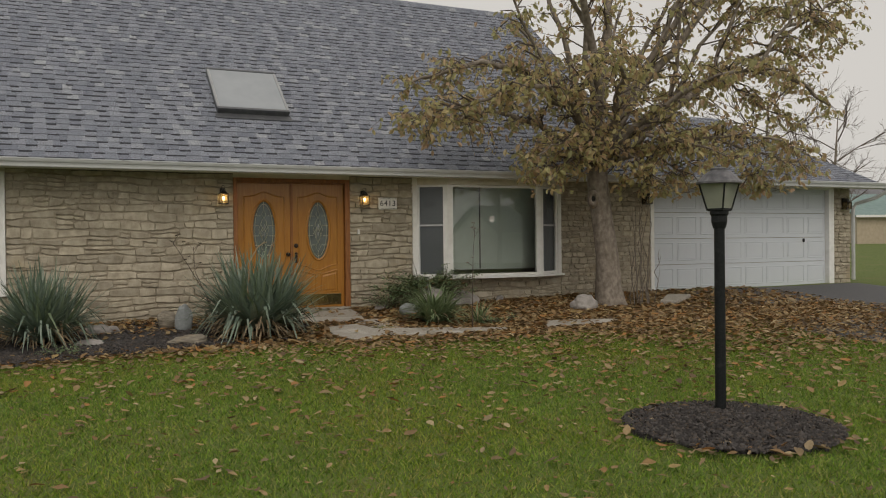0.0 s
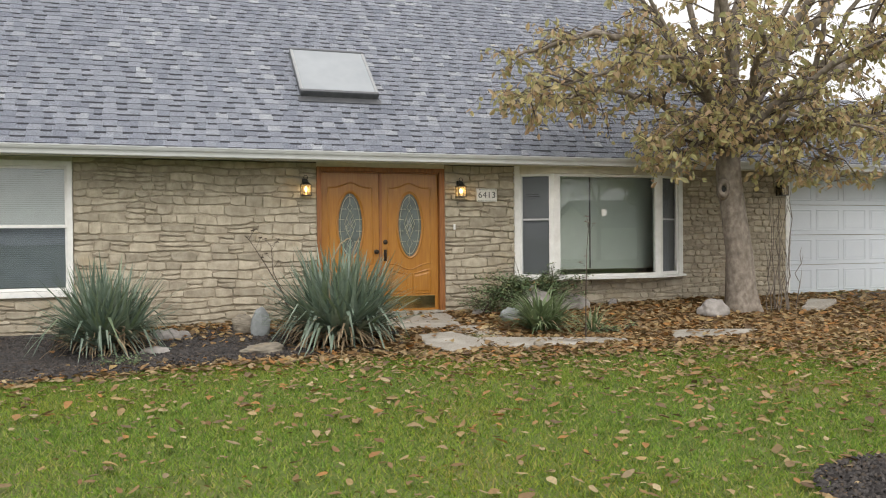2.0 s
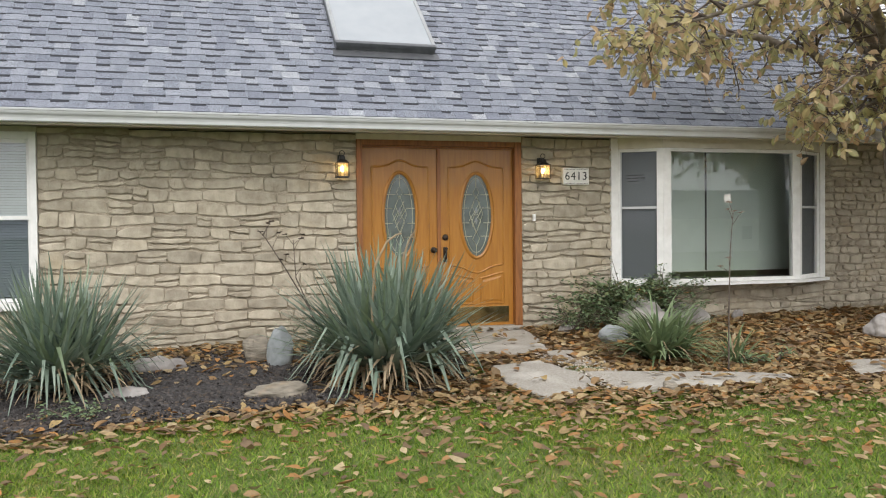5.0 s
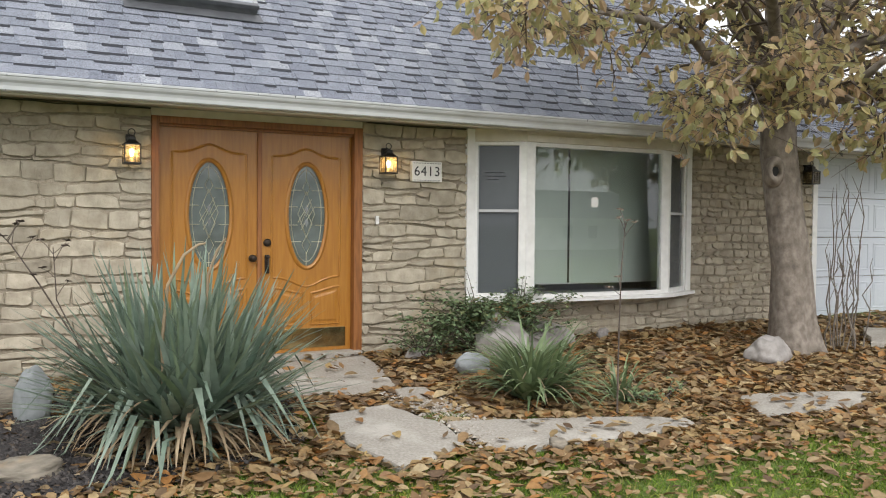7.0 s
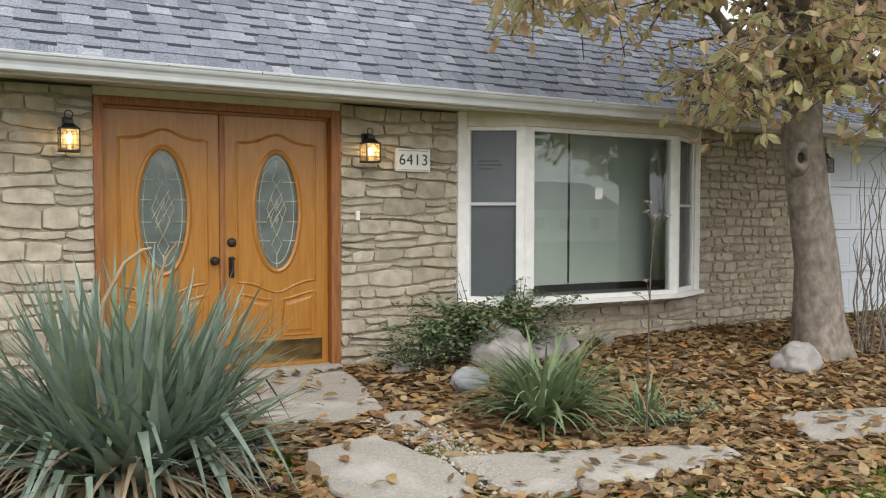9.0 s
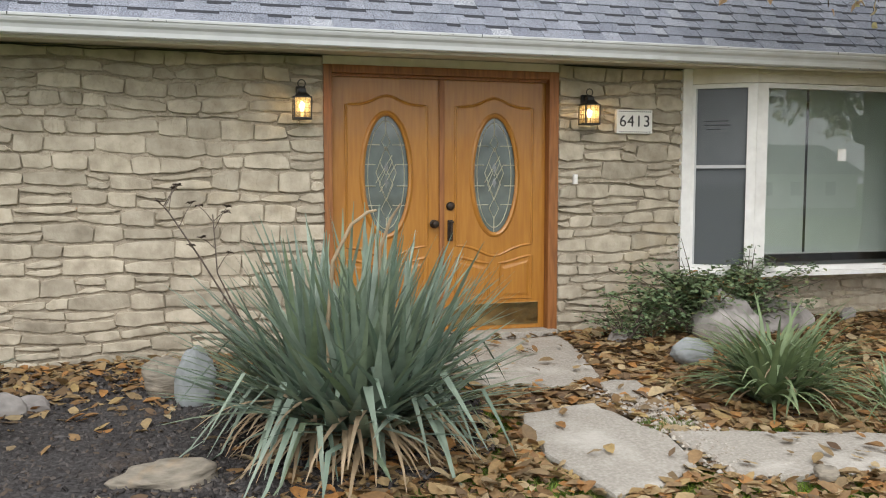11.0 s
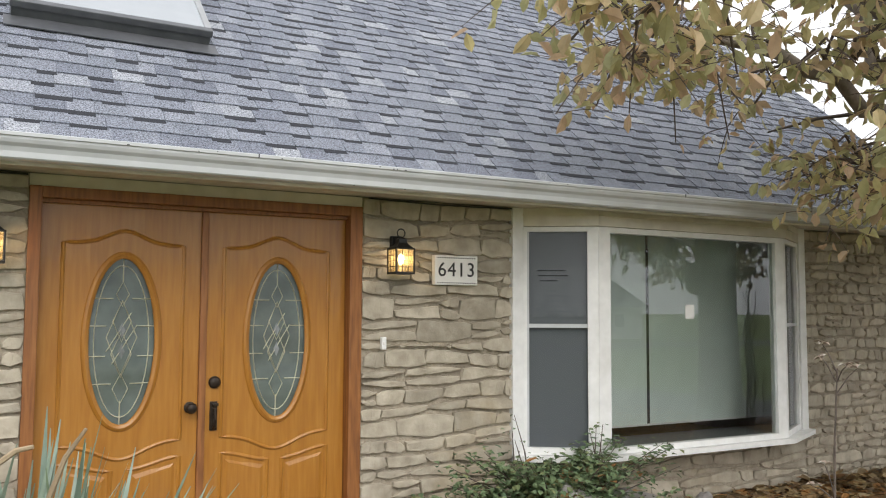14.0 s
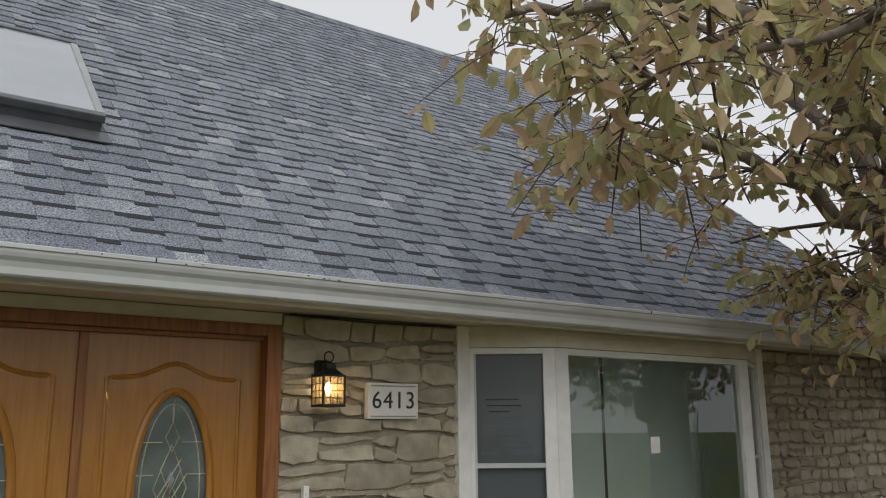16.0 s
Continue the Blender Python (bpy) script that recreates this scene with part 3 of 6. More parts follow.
# ---- ledge stones on the front wall ----
def ledge_stone(x0, x1, za, zb, seed, proud):
    """One hand-cut stone: a split, uneven outline with slanted ends, its flat face proud of the joint."""
    r = random.Random(seed)
    g = r.uniform(0.002, 0.006)
    w = x1 - x0 - 2 * g
    k = 6
    top, bot = [], []
    end_a, end_b = r.uniform(-0.016, 0.022), r.uniform(-0.016, 0.022)
    lt, lb = r.uniform(-0.018, 0.018), r.uniform(-0.018, 0.018)
    cut_t, cut_b = r.choice((0.0, 0.0, 0.012, 0.02)), r.choice((0.0, 0.0, 0.010, 0.018))
    side_t, side_b = r.choice((0, 1)), r.choice((0, 1))
    for i in range(k + 1):
        f = i / k
        x = x0 + g + w * f
        nip = 0.006 if i in (0, k) else 0.0
        ct = cut_t * max(0.0, 1 - 3 * abs(f - side_t))
        cb = cut_b * max(0.0, 1 - 3 * abs(f - side_b))
        jig = w / k * r.uniform(-0.25, 0.25) if 0 < i < k else 0
        lean = (end_a * (1 - f) - end_b * f) * 0.5
        top.append((x + jig + lean, zb(x) - g - nip - ct - r.uniform(0.001, 0.010) - max(0.0, lt * (f - 0.5))))
        bot.append((x + jig - lean, za(x) + g + nip + cb + r.uniform(0.0, 0.009) + max(0.0, lb * (f - 0.5))))
    ring = bot + top[::-1]
    cx = sum(p[0] for p in ring) / len(ring)
    cz = sum(p[1] for p in ring) / len(ring)
    h = r.uniform(0.6, 1.25) * proud
    tilt_z, tilt_x = r.uniform(-0.10, 0.14), r.uniform(-0.03, 0.03)
    n = len(ring)
    verts = [(x, WALL + 0.01, z) for x, z in ring]
    for inset, f in ((0.0, 0.68), (0.004, 0.95), (0.016, 1.0)):
        for x, z in ring:
            dx, dz = cx - x, cz - z
            px = x + max(-inset, min(inset, dx))
            pz = z + max(-0.8 * inset, min(0.8 * inset, dz))
            depth = h * f + tilt_z * (pz - cz) + tilt_x * (px - cx) + (r.uniform(-0.002, 0.002) if inset else 0)
            verts.append((px, WALL - max(0.004, depth), pz))
    faces = []
    for q in range(3):
        faces += [(q * n + i, q * n + (i + 1) % n, (q + 1) * n + (i + 1) % n, (q + 1) * n + i) for i in range(n)]
    # close the face with quads between its lower and upper edge
    o = 3 * n
    faces += [(o + i, o + i + 1, o + n - 2 - i, o + n - 1 - i) for i in range(k)]
    me = bpy.data.meshes.new("stone")
    me.from_pydata(verts, [], faces)
    me.materials.append(STONE)
    return me


def clad(nm, x0, x1, z0, z1, seed, heights, widths, proud, wave=1.0):
    rnd = random.Random(seed)
    lines = [z0]
    while lines[-1] < z1 - 0.06:
        lines.append(lines[-1] + rnd.choice(heights))
    lines[-1] = z1

    def course(k):
        if k == 0 or k == len(lines) - 1:
            return lambda x: lines[k]
        a, b, c = rnd.uniform(0, 6), rnd.uniform(0, 6), lines[k]
        return lambda x: c + wave * (0.020 * math.sin(1.9 * x + a) + 0.014 * math.sin(5.3 * x + b))
    curves = [course(k) for k in range(len(lines))]
    count = 0
    for k in range(len(lines) - 1):
        x = x0 + rnd.uniform(-0.15, 0)
        while x < x1 - 0.03:
            w = rnd.choice(widths)
            a, b = max(x, x0), min(x + w, x1)
            if x1 - b < 0.07:
                b = x1
            if b - a > 0.05:
                lo, hi = curves[k], curves[k + 1]
                xm = (a + b) / 2
                rows = [(lo, hi)]
                if hi(xm) - lo(xm) > 0.115 and rnd.random() < 0.35:
                    cut, tip = rnd.uniform(0.4, 0.6), rnd.uniform(-0.12, 0.12)

                    def half(x, lo=lo, hi=hi, cut=cut, tip=tip, xm=xm):
                        return lo(x) + (hi(x) - lo(x)) * cut + tip * (x - xm)
                    rows = [(lo, half), (half, hi)]
                for za, zb in rows:
                    ob = new("stone", ledge_stone(a, b, za, zb, seed * 1000 + count, proud))
                    ob.parent = FRONT[nm]
                    count += 1
            x = b if b >= x1 else x + w


LOW, MIXED = (0.075, 0.085, 0.095, 0.11), (0.08, 0.095, 0.11, 0.125, 0.14)
LONG, SHORT = (0.15, 0.20, 0.24, 0.29, 0.34, 0.42), (0.11, 0.14, 0.17, 0.20, 0.24)
for i, (nm, x0, x1, z0, z1) in enumerate(STRETCHES):
    a = max(x0, -2.4)
    if i >= 5:
        clad(nm, a, x1, 0.52, z1 - 0.005, 31 + i, LOW, SHORT, 0.028, 0.6)
    else:
        clad(nm, a, x1, 0.48 if i < 3 else 0.52, z1 - 0.005, 31 + i, LOW if i == 4 else MIXED, LONG, 0.030 if i == 3 else 0.024)

# ---- double front door ----
def ellipse(cx, cz, rx, rz, n=36):
    return [(cx + rx * math.cos(2 * math.pi * i / n), cz + rz * math.sin(2 * math.pi * i / n)) for i in range(n)]


def strip_path(points, width, y0, y1, bm=None, closed=False):
    """A moulding of the given width along (x, z) points, from y0 (front) to y1."""
    bm = bm or bmesh.new()
    n = len(points)
    rows = []
    for i, (x, z) in enumerate(points):
        if closed:
            (xa, za), (xb, zb) = points[i - 1], points[(i + 1) % n]
        else:
            (xa, za), (xb, zb) = points[max(i - 1, 0)], points[min(i + 1, n - 1)]
        dx, dz = xb - xa, zb - za
        q = math.hypot(dx, dz) or 1
        nx, nz = -dz / q * width / 2, dx / q * width / 2
        rows.append([bm.verts.new((x + nx * s, y, z + nz * s)) for s, y in ((1, y1), (0.7, (y0 + y1) / 2), (0, y0), (-0.7, (y0 + y1) / 2), (-1, y1))])
    for i in range(n if closed else n - 1):
        a, b = rows[i], rows[(i + 1) % n]
        for k in range(4):
            bm.faces.new((a[k], a[k + 1], b[k + 1], b[k]))
    bmesh.ops.recalc_face_normals(bm, faces=bm.faces)
    return bm


def plate_with_oval(x0, x1, z0, z1, y0, y1, cx, cz, rx, rz):
    """A door leaf with an oval opening."""
    bm = bmesh.new()
    n = 48
    inner = ellipse(cx, cz, rx, rz, n)
    outer = []
    for i in range(n):
        dx, dz = math.cos(2 * math.pi * i / n), math.sin(2 * math.pi * i / n)
        t = min((x1 - cx) / dx if dx > 1e-6 else 9, (x0 - cx) / dx if dx < -1e-6 else 9, (z1 - cz) / dz if dz > 1e-6 else 9, (z0 - cz) / dz if dz < -1e-6 else 9)
        outer.append((cx + dx * t, cz + dz * t))
    for corner in ((x0, z0), (x1, z0), (x1, z1), (x0, z1)):
        j = min(range(n), key=lambda i: math.hypot(outer[i][0] - corner[0], outer[i][1] - corner[1]))
        outer[j] = corner
    rings = []
    for y in (y0, y1):
        rings.append(([bm.verts.new((x, y, z)) for x, z in inner], [bm.verts.new((x, y, z)) for x, z in outer]))
    for (a, b), flip in ((rings[0], False), (rings[1], True)):
        for i in range(n):
            bm.faces.new((a[i], b[i], b[(i + 1) % n], a[(i + 1) % n]))
    for k in (0, 1):
        for i in range(n):
            bm.faces.new((rings[0][k][i], rings[0][k][(i + 1) % n], rings[1][k][(i + 1) % n], rings[1][k][i]))
    bmesh.ops.recalc_face_normals(bm, faces=bm.faces)
    return bm


def front_door():
    x0, x1, zb, zt = 2.95, 4.89, 0.63, 2.765
    fy = WALL - 0.025
    d = tagged(part("door_1", box(x0, x1, WALL + 0.12, WALL + 0.2, zb - 0.12, zb + 0.02), OAK_FRAME), "closed honey-oak double front door with oval leaded glass", "door", kind="structure")
    part("jamb", box(x0, x0 + 0.065, fy, WALL + 0.19, zb, zt, 0.006), OAK_FRAME, d, "reddish-brown door frame")
    part("jamb", box(x1 - 0.085, x1, fy, WALL + 0.19, zb, zt, 0.006), OAK_FRAME, d, "reddish-brown door frame")
    part("head", box(x0 + 0.065, x1 - 0.085, fy + 0.002, WALL + 0.19, zt - 0.062, zt, 0.006), OAK_FRAME, d, "reddish-brown door frame")
    part("stop", box(x0 + 0.065, x1 - 0.085, WALL + 0.02, WALL + 0.05, zt - 0.085, zt - 0.063, 0.003), OAK_FRAME, d)
    part("threshold", box(x0 - 0.02, x1 - 0.02, WALL - 0.10, WALL + 0.11, zb - 0.06, zb + 0.012, 0.006), SLAB, d, "worn pale threshold")
    leaf_y = WALL + 0.055
    mid = 3.905
    part("astragal", box(mid - 0.022, mid + 0.022, leaf_y - 0.022, leaf_y + 0.01, zb + 0.02, zt - 0.085, 0.008), OAK_FRAME, d)
    for side, (a, b) in (("l", (x0 + 0.068, mid - 0.004)), ("r", (mid + 0.004, x1 - 0.088))):
        cx = (a + b) / 2 + (0.005 if side == "r" else -0.005)
        cz, rx, rz = 1.92, 0.185, 0.475
        leaf = part("door_leaf", plate_with_oval(a, b, zb + 0.015, zt - 0.064, leaf_y, leaf_y + 0.045, cx, cz, rx, rz), OAK, d)
        part("pane", prism_y_oval(cx, cz, rx + 0.004, rz + 0.004, leaf_y + 0.018, leaf_y + 0.026), DOOR_GLASS, leaf, "grey-green leaded glass")
        part("oval_moulding", strip_path(ellipse(cx, cz, rx + 0.012, rz + 0.012, 48), 0.042, leaf_y - 0.016, leaf_y, closed=True), OAK, leaf)
        lead = bmesh.new()
        ly0, ly1 = leaf_y + 0.010, leaf_y + 0.018
        strip_path(ellipse(cx, cz, rx * 0.80, rz * 0.90, 40), 0.007, ly0, ly1, lead, True)
        def inside(x, z):
            return ((x - cx) / rx) ** 2 + ((z - cz) / rz) ** 2 < 1
        for z in (0.24, 0.085, -0.085, -0.24):
            w = rx * math.sqrt(max(0, 1 - (z / rz) ** 2))
            gap = 0.05 if abs(z) > 0.2 else 0.085
            strip_path([(cx - w, cz + z), (cx - gap, cz + z)], 0.007, ly0, ly1, lead)
            strip_path([(cx + gap, cz + z), (cx + w, cz + z)], 0.007, ly0, ly1, lead)
        for zc, h, w in ((0.02, 0.21, 0.082), (0.11, 0.115, 0.05), (-0.075, 0.13, 0.055), (0.265, 0.07, 0.035), (-0.27, 0.085, 0.042)):
            strip_path([(cx, cz + zc + h), (cx + w, cz + zc), (cx, cz + zc - h), (cx - w, cz + zc)], 0.0065, ly0, ly1, lead, True)
        strip_path([(cx - 0.082, cz - 0.06), (cx + 0.05, cz + 0.16)], 0.006, ly0 - 0.001, ly1, lead)
        strip_path([(cx - 0.05, cz - 0.13), (cx + 0.082, cz + 0.09)], 0.006, ly0 - 0.001, ly1, lead)
        strip_path([(cx, cz + 0.335), (cx, cz + rz)], 0.007, ly0, ly1, lead)
        strip_path([(cx, cz - 0.335), (cx, cz - rz)], 0.007, ly0, ly1, lead)
        part("caming", lead, LEAD, leaf, "pale brass caming")
        bev = bmesh.new()
        for zc, w, h in ((0.06, 0.02, 0.045), (-0.06, 0.02, 0.045)):
            v = [bev.verts.new((cx + px, leaf_y + py, cz + zc + pz)) for px, py, pz in ((0, 0.014, h), (w, 0.014, 0), (0, 0.014, -h), (-w, 0.014, 0), (0, 0.006, 0))]
            for i in range(4):
                bev.faces.new((v[i], v[(i + 1) % 4], v[4]))
        bmesh.ops.recalc_face_normals(bev, faces=bev.faces)
        part("bevelled_diamond", bev, BLUESTONE, leaf, "bright bevelled glass diamonds")
        ins = 0.115
        xa, xb = a + ins, b - ins
        top = [(xa + (xb - xa) * i / 20, 2.47 + 0.075 * math.exp(-((i / 20 - 0.5) / 0.2) ** 2)) for i in range(21)]
        low = [(xa + (xb - xa) * i / 20, 1.335 - 0.06 * math.exp(-((i / 20 - 0.5) / 0.22) ** 2) + 0.015 * math.cos(2 * math.pi * i / 20)) for i in range(21)]
        part("moulding", strip_path(top + low[::-1], 0.024, leaf_y - 0.011, leaf_y, closed=True), OAK, leaf)
        for pa, pb, rise in ((xa, (xa + xb) / 2 - 0.045, -1), ((xa + xb) / 2 + 0.045, xb, 1)):
            arch = [(pa + (pb - pa) * i / 10, 1.20 + 0.055 * (smooth01(0, 1, i / 10) if rise > 0 else smooth01(0, 1, 1 - i / 10))) for i in range(11)]
            path = [(pa, 0.90)] + arch + [(pb, 0.90)]
            part("panel_moulding", strip_path(path, 0.026, leaf_y - 0.010, leaf_y, closed=True), OAK, leaf)
            pan = bmesh.new()
            m2 = [(pa + 0.045, 0.945)] + [(min(max(x, pa + 0.045), pb - 0.045), z - 0.055) for x, z in arch] + [(pb - 0.045, 0.945)]
            f = [pan.verts.new((x, leaf_y - 0.008, z)) for x, z in m2]
            g = [pan.verts.new((x + (0.02 if x > (pa + pb) / 2 else -0.02), leaf_y, z + (0.02 if z > 1.05 else -0.02))) for x, z in m2]
            pan.faces.new(f)
            for i in range(len(f)):
                pan.faces.new((f[i], f[(i + 1) % len(f)], g[(i + 1) % len(f)], g[i]))
            bmesh.ops.recalc_face_normals(pan, faces=pan.faces)
            part("raised_panel", pan, OAK, leaf)
        part("kick_plate", box(a + 0.055, b - 0.055, leaf_y - 0.006, leaf_y, zb + 0.05, zb + 0.235, 0.002), BRASS, leaf, "dulled brass kick plate")
        if side == "l":
            kb = bmesh.new()
            lathe_y([(0.034, 0.0), (0.034, 0.008), (0.012, 0.012), (0.012, 0.035), (0.026, 0.042), (0.032, 0.058), (0.024, 0.072), (0.006, 0.076)], (mid - 0.065, leaf_y, 1.53), kb)
            part("knob", kb, BRONZE, leaf, "dark bronze door knob")
        else:
            kb = bmesh.new()
            lathe_y([(0.036, 0.0), (0.036, 0.012), (0.026, 0.022), (0.01, 0.026)], (mid + 0.075, leaf_y, 1.672), kb)
            part("deadbolt", kb, BRONZE, leaf, "dark bronze deadbolt")
            kb = bmesh.new()
            box(mid + 0.05, mid + 0.095, leaf_y - 0.012, leaf_y, 1.39, 1.56, 0.005, kb)
            tube([(mid + 0.072, leaf_y - 0.012, 1.53), (mid + 0.072, leaf_y - 0.05, 1.52), (mid + 0.072, leaf_y - 0.055, 1.46), (mid + 0.072, leaf_y - 0.04, 1.42), (mid + 0.072, leaf_y - 0.01, 1.40)], 0.009, 8, kb)
            box(mid + 0.062, mid + 0.098, leaf_y - 0.03, leaf_y - 0.01, 1.535, 1.55, 0.004, kb)
            part("door_handle", kb, BRONZE, leaf, "black thumb-latch handle")
    return d


def prism_y_oval(cx, cz, rx, rz, y0, y1):
    bm = bmesh.new()
    e = ellipse(cx, cz, rx, rz, 48)
    a = [bm.verts.new((x, y0, z)) for x, z in e]
    b = [bm.verts.new((x, y1, z)) for x, z in e]
    for i in range(48):
        bm.faces.new((a[i], a[(i + 1) % 48], b[(i + 1) % 48], b[i]))
    bm.faces.new(a)
    bm.faces.new(b[::-1])
    bmesh.ops.recalc_face_normals(bm, faces=bm.faces)
    return bm


def lathe_y(profile, at, bm, sides=16):
    """A turned solid standing out towards the viewer from the plane y = at[1]."""
    rings = [[bm.verts.new((at[0] + r * math.cos(2 * math.pi * i / sides), at[1] - h, at[2] + r * math.sin(2 * math.pi * i / sides))) for i in range(sides)] for r, h in profile]
    for a, b in zip(rings, rings[1:]):
        for i in range(sides):
            bm.faces.new((a[i], a[(i + 1) % sides], b[(i + 1) % sides], b[i]))
    bm.faces.new(rings[-1])
    bmesh.ops.recalc_face_normals(bm, faces=bm.faces)


front_door()


# ---- windows ----
def slanted_box(p, q, thick, z0, z1, bm=None, off=0.0):
    """An upright board from p to q in plan, thick towards the inside."""
    bm = bm or bmesh.new()
    d = Vector((q[0] - p[0], q[1] - p[1])).normalized()
    n = Vector((-d.y, d.x))
    out = [Vector(p) + n * off, Vector(q) + n * off, Vector(q) + n * (thick + off), Vector(p) + n * (thick + off)]
    return prism_z([(v.x, v.y) for v in out], z0, z1, bm)


def lerp2(p, q, f):
    return (p[0] + (q[0] - p[0]) * f, p[1] + (q[1] - p[1]) * f)


def sheet(bm):
    """Leaves only the outer face of a pane, so that light crosses the glass once."""
    bm.normal_update()
    low = min(f.normal.y for f in bm.faces)
    gone = [f for f in bm.faces if f.normal.y > low + 0.01]
    bmesh.ops.delete(bm, geom=gone, context="FACES")
    return bm


def bay_window():
    A, B, C, D = (6.10, WALL - 0.02), (6.56, 13.165), (8.47, 13.165), (9.03, WALL - 0.02)
    z0, z1 = 1.10, 2.70
    w = tagged(part("window_1", box(6.05, 9.09, WALL - 0.03, WALL + 0.2, 1.052, 1.085), WHITE), "white angled bay window with a large fixed pane", "window", kind="structure")
    part("side_trim", box(6.03, 6.12, WALL - 0.045, WALL + 0.2, 1.06, 2.832, 0.004), WHITE, w)
    part("side_trim", box(9.01, 9.09, WALL - 0.045, WALL + 0.2, 1.06, 2.832, 0.004), WHITE, w)
    part("sill", prism_z([(6.03, WALL), (6.03, WALL - 0.06), (6.52, 13.12), (8.50, 13.12), (9.13, WALL - 0.08), (9.13, WALL)], 1.06, z0 - 0.003), WHITE, w)
    part("header", prism_z([(6.10, WALL + 0.1), (6.10, WALL - 0.03), (6.55, 13.15), (8.48, 13.15), (9.03, WALL - 0.03), (9.03, WALL + 0.1)], z1 + 0.003, 2.832), CREAM, w, "cream boxed header under the soffit")
    part("frieze_moulding", prism_z([(6.10, WALL - 0.035), (6.54, 13.135), (8.49, 13.135), (9.03, WALL - 0.035), (9.03, WALL - 0.02), (8.47, 13.155), (6.56, 13.155), (6.10, WALL - 0.02)], 2.775, 2.80), CREAM, w)
    # central picture window
    c = part("picture_frame", slanted_box(B, lerp2(B, C, 0.055), 0.07, z0, z1), WHITE, w)
    part("stile", slanted_box(lerp2(B, C, 0.945), C, 0.07, z0, z1), WHITE, c)
    part("rail", slanted_box(lerp2(B, C, 0.055), lerp2(B, C, 0.945), 0.068, z0, z0 + 0.042), WHITE, c)
    part("rail", slanted_box(lerp2(B, C, 0.055), lerp2(B, C, 0.945), 0.068, z1 - 0.04, z1), WHITE, c)
    g = part("pane", sheet(slanted_box(lerp2(B, C, 0.05), lerp2(B, C, 0.95), 0.006, z0 + 0.045, z1 - 0.035, off=0.03)), PANE, c, "large clear reflecting pane")
    g.visible_shadow = False
    for P, Q in ((A, B), (C, D)):
        s = part("side_sash", slanted_box(P, lerp2(P, Q, 0.10), 0.06, z0, z1, off=0.002), WHITE, w, "white double-hung side sash with screen")
        part("stile", slanted_box(lerp2(P, Q, 0.86), lerp2(P, Q, 0.995), 0.06, z0, z1, off=0.002), WHITE, s)
        part("rail", slanted_box(lerp2(P, Q, 0.10), lerp2(P, Q, 0.86), 0.058, z0, z0 + 0.05, off=0.003), WHITE, s)
        part("rail", slanted_box(lerp2(P, Q, 0.10), lerp2(P, Q, 0.86), 0.058, z1 - 0.035, z1, off=0.003), WHITE, s)
        part("meeting_rail", slanted_box(lerp2(P, Q, 0.10), lerp2(P, Q, 0.86), 0.03, 1.985, 2.012, off=0.006), GUTTER, s, "grey meeting rail")
        part("screen_frame", slanted_box(lerp2(P, Q, 0.10), lerp2(P, Q, 0.125), 0.02, z0 + 0.05, z1 - 0.035, off=0.008), GUTTER, s)
        part("screen", slanted_box(lerp2(P, Q, 0.10), lerp2(P, Q, 0.86), 0.004, z0 + 0.05, z1 - 0.035, off=0.045), SCREEN, s, "dark insect screen and shade")
        g = part("pane", sheet(slanted_box(lerp2(P, Q, 0.10), lerp2(P, Q, 0.86), 0.005, z0 + 0.05, z1 - 0.035, off=0.024)), PANE_DIM, s, "dark screened pane")
        g.visible_shadow = False
    # a printed notice behind the screen of the upper sash
    nt = tagged(part("paper_notice", slanted_box(lerp2(A, B, 0.17), lerp2(A, B, 0.82), 0.002, 2.06, 2.42, off=0.041), NOTICE), "faded printed notice behind the window screen", "notice")
    rn = random.Random(3)
    for k in range(9):
        za = 2.385 - 0.036 * k
        fa = rn.uniform(0.20, 0.3)
        part("text_line", slanted_box(lerp2(A, B, fa), lerp2(A, B, fa + rn.uniform(0.2, 0.5)), 0.001, za, za + 0.008, off=0.0385), DARK_EDGE if k < 3 else SCREEN, nt)
    # ceiling and stool board of the bay
    part("bay_stool", prism_z([(6.16, WALL + 0.2), (6.16, WALL), (6.60, 13.25), (8.43, 13.25), (8.97, WALL), (8.97, WALL + 0.2)], 1.11, 1.125), SCREEN, w, "dark stool board inside the bay")
    return w


bay_window()
t = thing("roller_blind", (7.0, 13.66, 1.2), "two pale grey-green blinds hanging behind the bay window", "blind")
part("blind_panel", box(6.25, 7.435, 13.655, 13.662, 1.215, 2.78), CURTAIN, t)
part("blind_panel", box(7.465, 9.0, 13.655, 13.662, 1.215, 2.78), CURTAIN, t)
part("dark_edge", box(7.435, 7.465, 13.657, 13.667, 1.215, 2.6), DARK_EDGE, t, "dark strip between the blinds")
part("bottom_bar", box(6.25, 9.0, 13.652, 13.668, 1.20, 1.215, 0.003), WHITE, t)
part("head_rail", box(6.2, 9.02, 13.64, 13.69, 2.78, 2.82, 0.004), WHITE, t)
tagged(part("paper_note", box(7.40, 7.49, 13.188, 13.1895, 2.05, 2.155), PAPER), "small white paper note stuck on the pane", "note")


